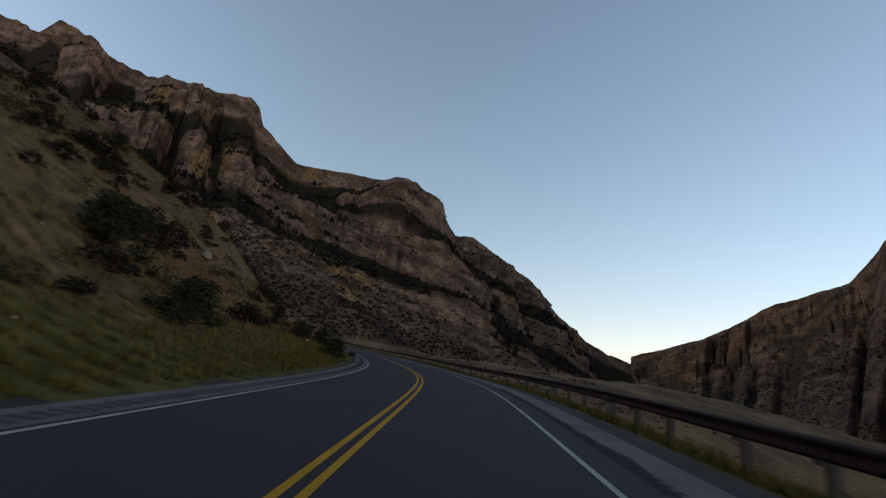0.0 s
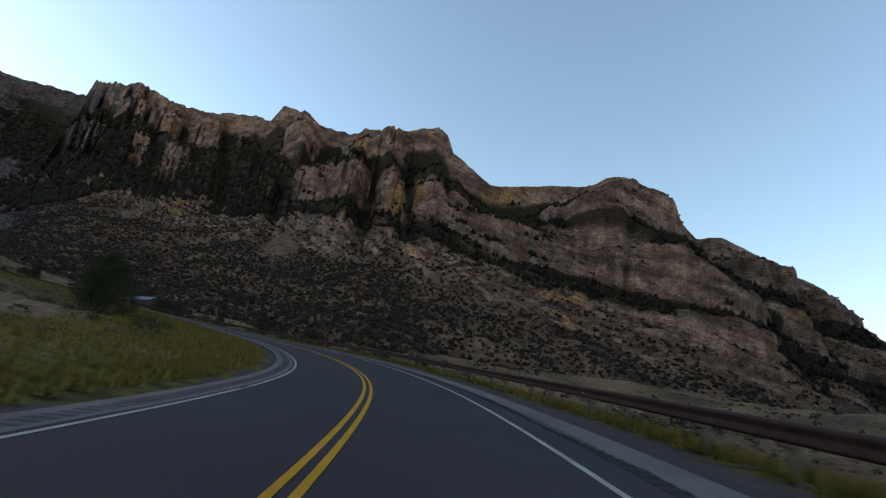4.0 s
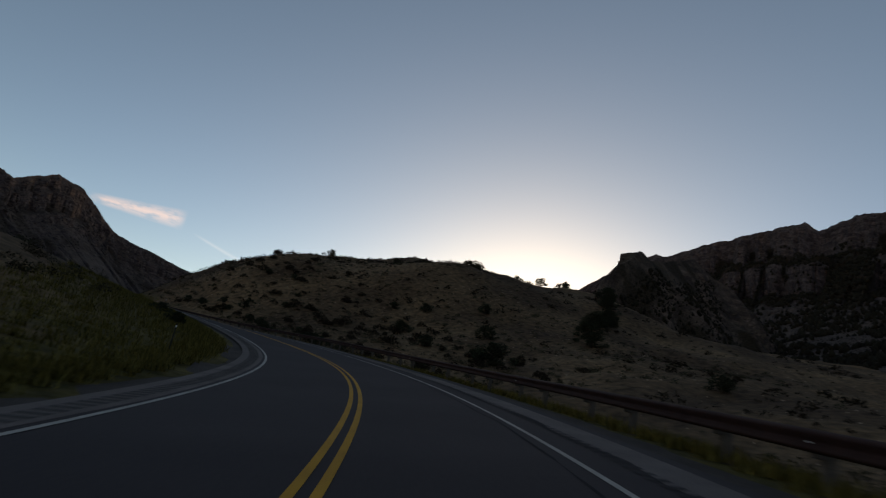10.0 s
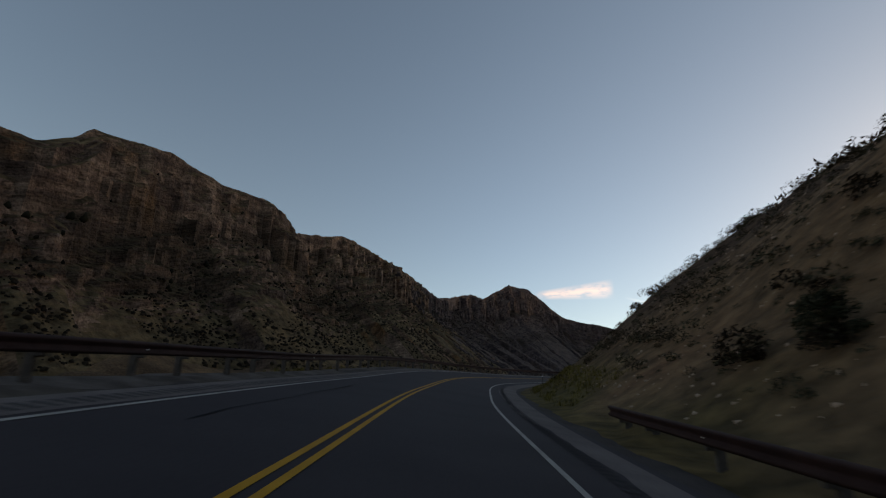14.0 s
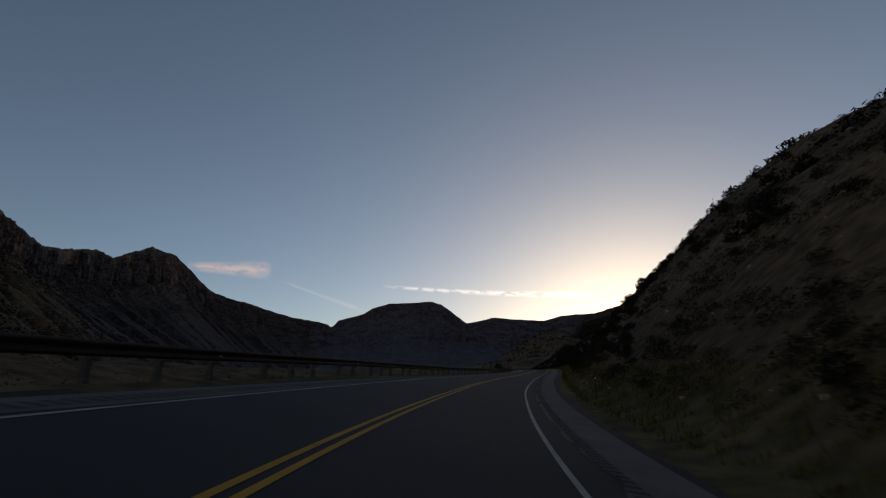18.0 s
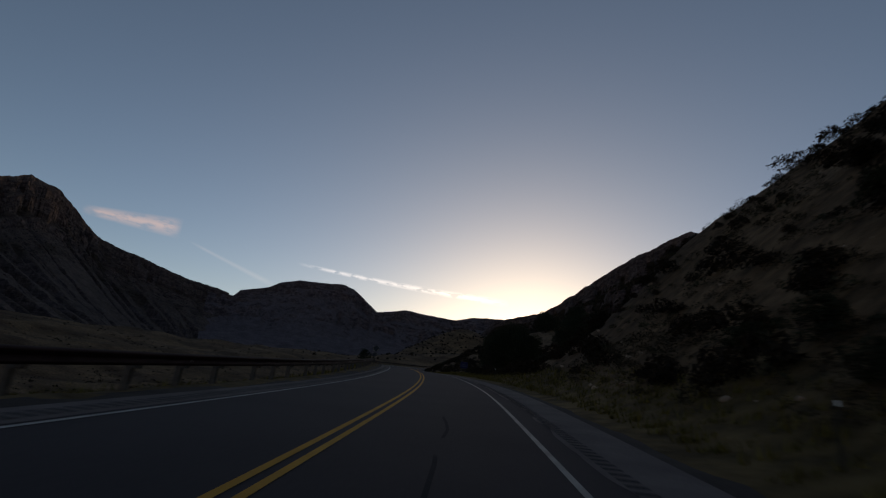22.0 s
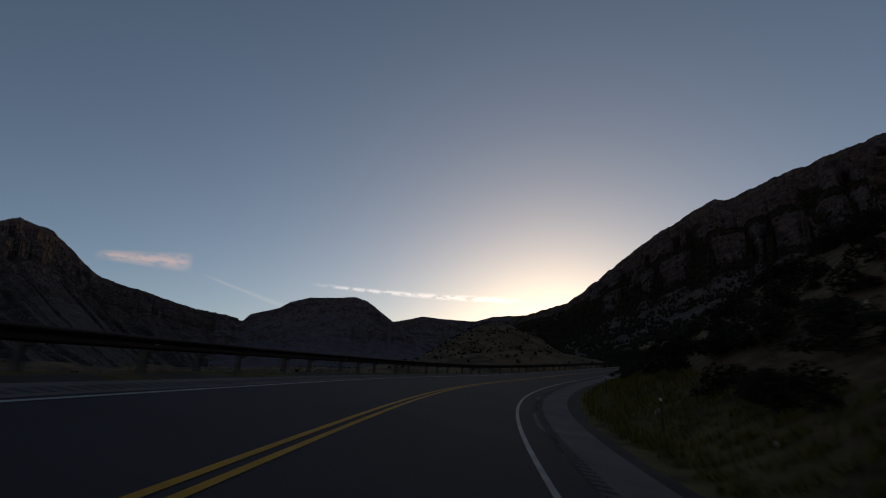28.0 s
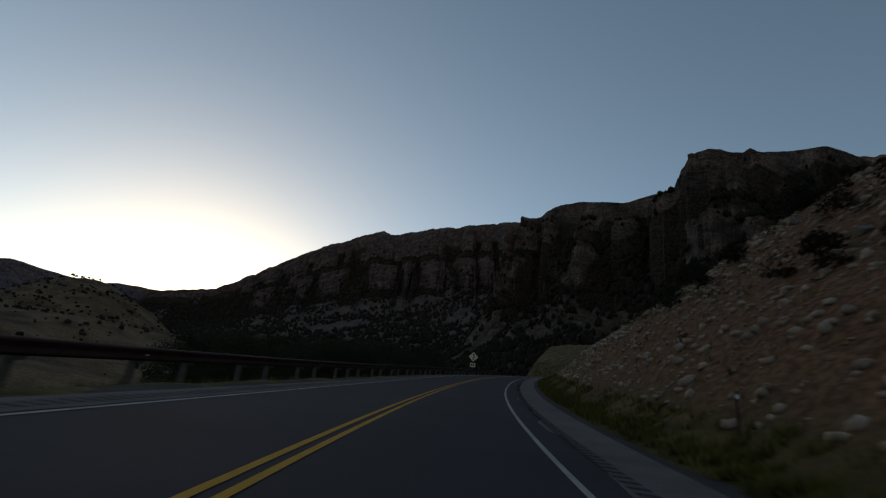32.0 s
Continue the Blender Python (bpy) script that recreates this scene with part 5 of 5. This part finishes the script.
stuff("verge_grass", gv, np.arange(len(gv)).reshape(-1, 3), blade, "tall yellow-green grass on the road verge", "grass")

def stones(c, r):
    """Loose angular stones, each one island."""
    m = len(c)
    v = ICO[None] * (0.5 + 0.75 * npr.rand(m, 12, 1))
    v = v * np.stack([0.8 + 0.7 * npr.rand(m), 0.6 + 0.5 * npr.rand(m), 0.55 + 0.5 * npr.rand(m)], 1)[:, None]
    a = npr.rand(m) * 6.283
    x, y = v[..., 0] * np.cos(a)[:, None] - v[..., 1] * np.sin(a)[:, None], v[..., 0] * np.sin(a)[:, None] + v[..., 1] * np.cos(a)[:, None]
    v = np.stack([x, y, v[..., 2]], -1) * r[:, None, None] + c[:, None]
    return v.reshape(-1, 3), (ICO_F[None] + 12 * np.arange(m)[:, None, None]).reshape(-1, 3)


pebble = np.vstack([beside_road(22000, 30.5, 35.5, 7.4, 40, 1, 1.0), beside_road(1500, 14, 29, 7.6, 60, 1, 1.3), beside_road(5500, 5, 12, 9, 110, 1, 1.1), beside_road(5000, 12, 15.5, 8, 60, 1, 1.1), beside_road(600, 0.1, 4, 8, 40, -1, 1.3)])
stuff("loose_stones", *stones(pebble, np.where(pebble[:, 1] < 150, 0.5, 1.0) * (0.055 + 0.18 * npr.rand(len(pebble)) ** 2.2)), pale_stone, "pale loose stones lying on the slopes", "stones")
far_rocks = on_ridge("limestone_ridge", 2600, (0.5, 1.0), 0.6, 8)
far_rocks = far_rocks[np.hypot(far_rocks[:, 0] - 250, far_rocks[:, 1] - 50) < 700]
stuff("scree_blocks", *stones(far_rocks, 0.4 + 1.3 * npr.rand(len(far_rocks)) ** 3), stone, "fallen limestone blocks on the scree", "rocks")


def boulder(x, y, size, seed):
    rs = np.random.RandomState(seed)
    bm = bmesh.new()
    bmesh.ops.create_icosphere(bm, subdivisions=3, radius=size)
    ax = rs.normal(size=(7, 3))
    ax /= np.linalg.norm(ax, axis=1)[:, None]
    for v in bm.verts:
        p = np.array(v.co)
        for a in ax:
            over = p @ a - 0.62 * size
            if over > 0:
                p = p - a * over * 0.9
        p = p * (1 + 0.05 * float(fbm(p[0] / size * 3 + seed, p[1] / size * 3 + p[2] / size, 3, seed)))
        v.co = p * np.array([1.15, 0.9, 0.75])
    me = bpy.data.meshes.new("boulder")
    bm.to_mesh(me)
    bm.free()
    me.materials.append(stone)
    z, _ = ground_height([x], [y])
    ob = new("boulder", me)
    ob.matrix_basis = pose(x, y, z[0] + 0.3 * size, 0, 0, rs.rand() * 360)
    return tagged(ob, "pale weathered limestone boulder on the slope", "boulder", "boulders on the slopes")


def juniper_parts(seed, sprays=260, spray=0.02, ragged=1.0):
    """Trunk and crown of a unit-high juniper."""
    rs = np.random.RandomState(seed)
    tv, tf = [], []

    def limb(p0, p1, r0, r1):
        n, k = len(tv), 7
        d = np.array(p1) - np.array(p0)
        d = d / np.linalg.norm(d)
        u = np.cross(d, (0.3, 0.9, 0.2))
        u /= np.linalg.norm(u)
        w = np.cross(d, u)
        for p, r in ((p0, r0), (p1, r1)):
            for j in range(k):
                a = 6.283 * j / k
                tv.append(np.array(p) + (u * math.cos(a) + w * math.sin(a)) * r)
        for j in range(k):
            tf.append((n + j, n + (j + 1) % k, n + k + (j + 1) % k, n + k + j))
    top = np.array([rs.normal() * 0.04, rs.normal() * 0.04, 0.7])
    limb((0, 0, -0.05), (0, 0, 0.2), 0.055, 0.045)
    limb((0, 0, 0.2), top, 0.045, 0.015)
    lobes = []
    for k in range(15):
        a, zz = k * 2.4 + rs.rand(), 0.16 + 0.74 * (k / 15) + 0.05 * rs.rand()
        reach = (0.40 - 0.27 * abs(zz - 0.36) - 0.22 * max(zz - 0.5, 0)) * (1.0 - 0.5 * ragged + (0.5 + ragged) * rs.rand())
        tip = np.array([math.cos(a) * reach, math.sin(a) * reach, zz])
        limb((0, 0, max(0.1, zz - 0.18)), tip * 0.85, 0.02, 0.006)
        lobes.append((tip * np.array([0.85, 0.85, 1]), 0.18 - 0.06 * ragged + 0.08 * rs.rand()))
    lobes += [(np.array([0, 0, 0.88]), 0.12), (np.array([0, 0, 0.55]), 0.24), (np.array([0, 0, 0.3]), 0.24)]
    cv = []
    for c, r in lobes:
        d = rs.normal(size=(sprays, 3))
        d /= np.linalg.norm(d, axis=1)[:, None]
        p = c + d * r * (0.55 + 0.55 * rs.rand(sprays, 1)) * np.array([1, 1, 0.85])
        p = p[p[:, 2] > 0.03]
        cv.append((p[:, None, :] + rs.normal(size=(len(p), 3, 3)) * spray).reshape(-1, 3))
    cv = np.vstack(cv)
    return raw_mesh("trunk", tv, tf, bark, False), raw_mesh("crown", cv, np.arange(len(cv)).reshape(-1, 3).tolist(), juniper_leaf)


KINDS = [juniper_parts(k) for k in (3, 14, 25)]
TALL = [juniper_parts(k, 2200, 0.0078, 0.1) for k in (3, 14, 25)]


def juniper(x, y, h, k, wide=1.0):
    z, _ = ground_height([x], [y])
    big = h > 3
    ob = thing("juniper_tree" if big else "juniper_bush", (x, y, z[0] - 0.03 * h), "dark green juniper tree with a dense ragged crown on dry ground" if big else "small dark juniper bush on the dry slope",
               "tree" if big else "bush", "junipers on the slopes")
    m = Matrix.Rotation(k * 1.7, 4, "Z") @ Matrix.Diagonal((h * wide, h * wide, h, 1))
    trunk, crown = (TALL if big else KINDS)[k % 3]
    piece("trunk", trunk, ob, m)
    piece("crown", crown, ob, m)


# (x, y, height, width)
TREES = [
    (156.0, -68.0, 8.6, 0.8), (333, 161, 6.5, 1.2), (239, 93, 2.6, 1.0), (223.5, 90, 2.0, 1.2), (247, 189, 1.4, 0.9), (239.5, -45.5, 5.2, 0.62),
    (204.4, 120.6, 1.5, 1.0), (206.0, 122.5, 1.3, 1.0), (311, 295, 5.5, 1.2), (318, 303, 6.5, 1.1), (327, 316, 5.0, 1.1), (336, 331, 4.0, 1.1), (320, 290, 6.0, 1.1),
    (344, 326, 4.0, 1.2), (352, 345, 4.0, 1.1), (366, 371, 7.0, 1.1), (377, 368, 6.5, 1.2), (330, 300, 6.0, 1.2), (371.3, 423.6, 1.25, 1.2), (375.5, 421.8, 1.2, 0.9),
    (255, -71, 3.4, 1.5), (268, -74, 3.2, 1.3), (225, -101, 3.0, 1.5), (238, -120, 3.5, 1.4), (262, -60, 2.2, 1.4), (250, -37, 2.2, 1.0), (288, -34, 3.0, 1.3),
    (232, 14, 1.7, 1.4), (235, 2.5, 3.0, 1.5), (243, 16, 2.2, 1.4), (234, 27, 2.2, 1.4), (219, 44, 1.1, 1.3), (222, 49, 0.9, 1.4), (254.5, 81.6, 2.5, 0.9),
    (20, -10.5, 2.0, 1.3), (47, -33, 1.5, 1.5), (24.5, -8.6, 2.6, 1.2), (30, -28, 1.7, 1.3), (48, -15, 1.6, 1.4), (52, -46, 2.2, 1.3), (64, -52, 2.4, 1.3), (95, -60, 2.6, 1.3),
    (200.5, -10, 0.8, 1.8), (199.5, -2, 0.8, 1.8), (425.5, 442.6, 1.4, 0.8), (427, 436, 1.6, 1.3), (340, 391.5, 1.6, 1.5), (263, 226, 2.2, 1.3), (272, 232, 2.6, 1.2), (225, 168, 2.0, 1.2),
    (214, 140, 1.8, 1.3), (271.6, 69.7, 4.6, 1.15), (283, 62, 2.0, 1.3), (288, 58, 2.4, 1.4), (294, 55, 2.2, 1.5), (262, 14, 3.0, 1.4), (268, 18, 3.4, 1.4), (275, 22, 3.2, 1.5), (258, 9, 2.6, 1.5), (281, 27, 3.0, 1.4), (287, 33, 3.2, 1.4), (294, 40, 3.4, 1.4), (283, 87, 2.6, 1.2), (290, 340, 3.0, 1.0),
    (292.9, 298.4, 5.2, 0.7), (294.4, 298.9, 6.6, 0.65), (296.0, 297.8, 7.0, 0.68), (297.8, 298.4, 6.3, 0.7), (299.0, 297.4, 5.0, 0.75), (311.5, 300.5, 6.6, 1.0),
    (233.9, 3.0, 2.2, 1.3), (225.5, 2.6, 1.3, 1.4), (250.4, 27.7, 2.0, 1.2), (236.7, 37.5, 1.5, 1.3), (241, 33, 1.8, 1.3), (246.2, -19.1, 1.8, 1.3),
    (213.0, 48.6, 1.5, 1.3), (210.8, 50.8, 1.0, 1.4), (207, 60, 1.4, 1.4), (204.9, 65.3, 1.3, 1.3), (218, 62, 1.2, 1.3), (222, 56, 1.2, 1.3), (199.5, -75.5, 3.6, 1.2), (197.0, -77.5, 3.0, 1.2), (222.5, -62.5, 2.6, 1.3), (448.3, 440.0, 1.8, 1.5), (432, 441, 1.2, 1.4),
    (452.5, 506.8, 11.0, 0.9), (459.6, 509.8, 11.4, 0.8), (472.1, 517.0, 12.5, 0.8), (448.3, 492.9, 8.6, 0.9), (460.4, 499.5, 10.5, 0.8), (494.6, 521.3, 13.0, 0.8), (489.7, 513.1, 12.0, 0.9), (482.7, 504.2, 10.5, 0.9),
    (484.5, 501.0, 9.5, 1.0), (480.9, 495.0, 8.8, 1.0), (489.6, 496.3, 10.5, 0.9), (495.5, 495.3, 9.5, 0.9), (474.5, 481.2, 6.0, 1.0), (504.1, 491.3, 10.5, 0.9),
    (198.1, 132.5, 0.9, 1.5), (197.6, 130.2, 1.0, 1.5), (334.1, 386.7, 1.6, 1.4), (332.0, 387.6, 0.9, 1.5), (338, 391, 1.5, 1.4), (347.9, 406.9, 1.2, 1.3), (350.5, 408.5, 0.9, 1.4), (234.8, 199.6, 0.9, 1.4), (234.9, 198.0, 1.1, 1.4),
    (238.7, 203.0, 1.2, 1.3), (240.5, 199.0, 1.3, 1.3), (224.5, 180.9, 1.2, 1.3), (221.7, 177.7, 1.0, 1.4), (226.6, 185.3, 1.1, 1.3), (264.0, 243.6, 1.2, 1.4), (261.1, 241.5, 0.9, 1.4), (265.4, 246.4, 1.0, 1.4), (270, 244, 1.4, 1.3), (213.9, 50.7, 1.0, 1.4), (210.2, 55.7, 1.1, 1.4)]
# (x, y, half size)
BOULDERS = [(219, -45, 1.2), (214, -58, 1.0), (371, -68, 3.2), (262.5, -61.5, 2.2), (416, 437, 0.26), (424, 437, 0.3),
            (223.5, 178.5, 0.26), (61, -47, 0.9), (64, -45, 0.7), (36, -19, 0.6), (421, 434, 0.34), (428, 433, 0.36), (196.4, 130.7, 0.13), (197.1, 133.3, 0.12), (196.3, 131.6, 0.1), (219.1, 179.5, 0.2), (196.2, 129.2, 0.12)]

rng = random.Random(23)
for k in range(26):
    i, d = int(SUB * (5.9 + 0.12 * k + 0.06 * rng.random())), rng.uniform(9.5, 17)
    TREES.append((plan[i, 0] + side[i, 0] * d, plan[i, 1] + side[i, 1] * d, rng.uniform(1.3, 2.9), rng.uniform(1.0, 1.5)))
for k in range(9):
    i, d = int(SUB * (12.4 + 0.13 * k)), rng.uniform(9.5, 14)
    TREES.append((plan[i, 0] + side[i, 0] * d, plan[i, 1] + side[i, 1] * d, rng.uniform(0.8, 1.5), rng.uniform(1.2, 1.6)))
for k, (x, y, h, w) in enumerate(TREES):
    juniper(x, y, h, k, w)
for k, (x, y, s) in enumerate(BOULDERS):
    boulder(x, y, s, 40 + k)
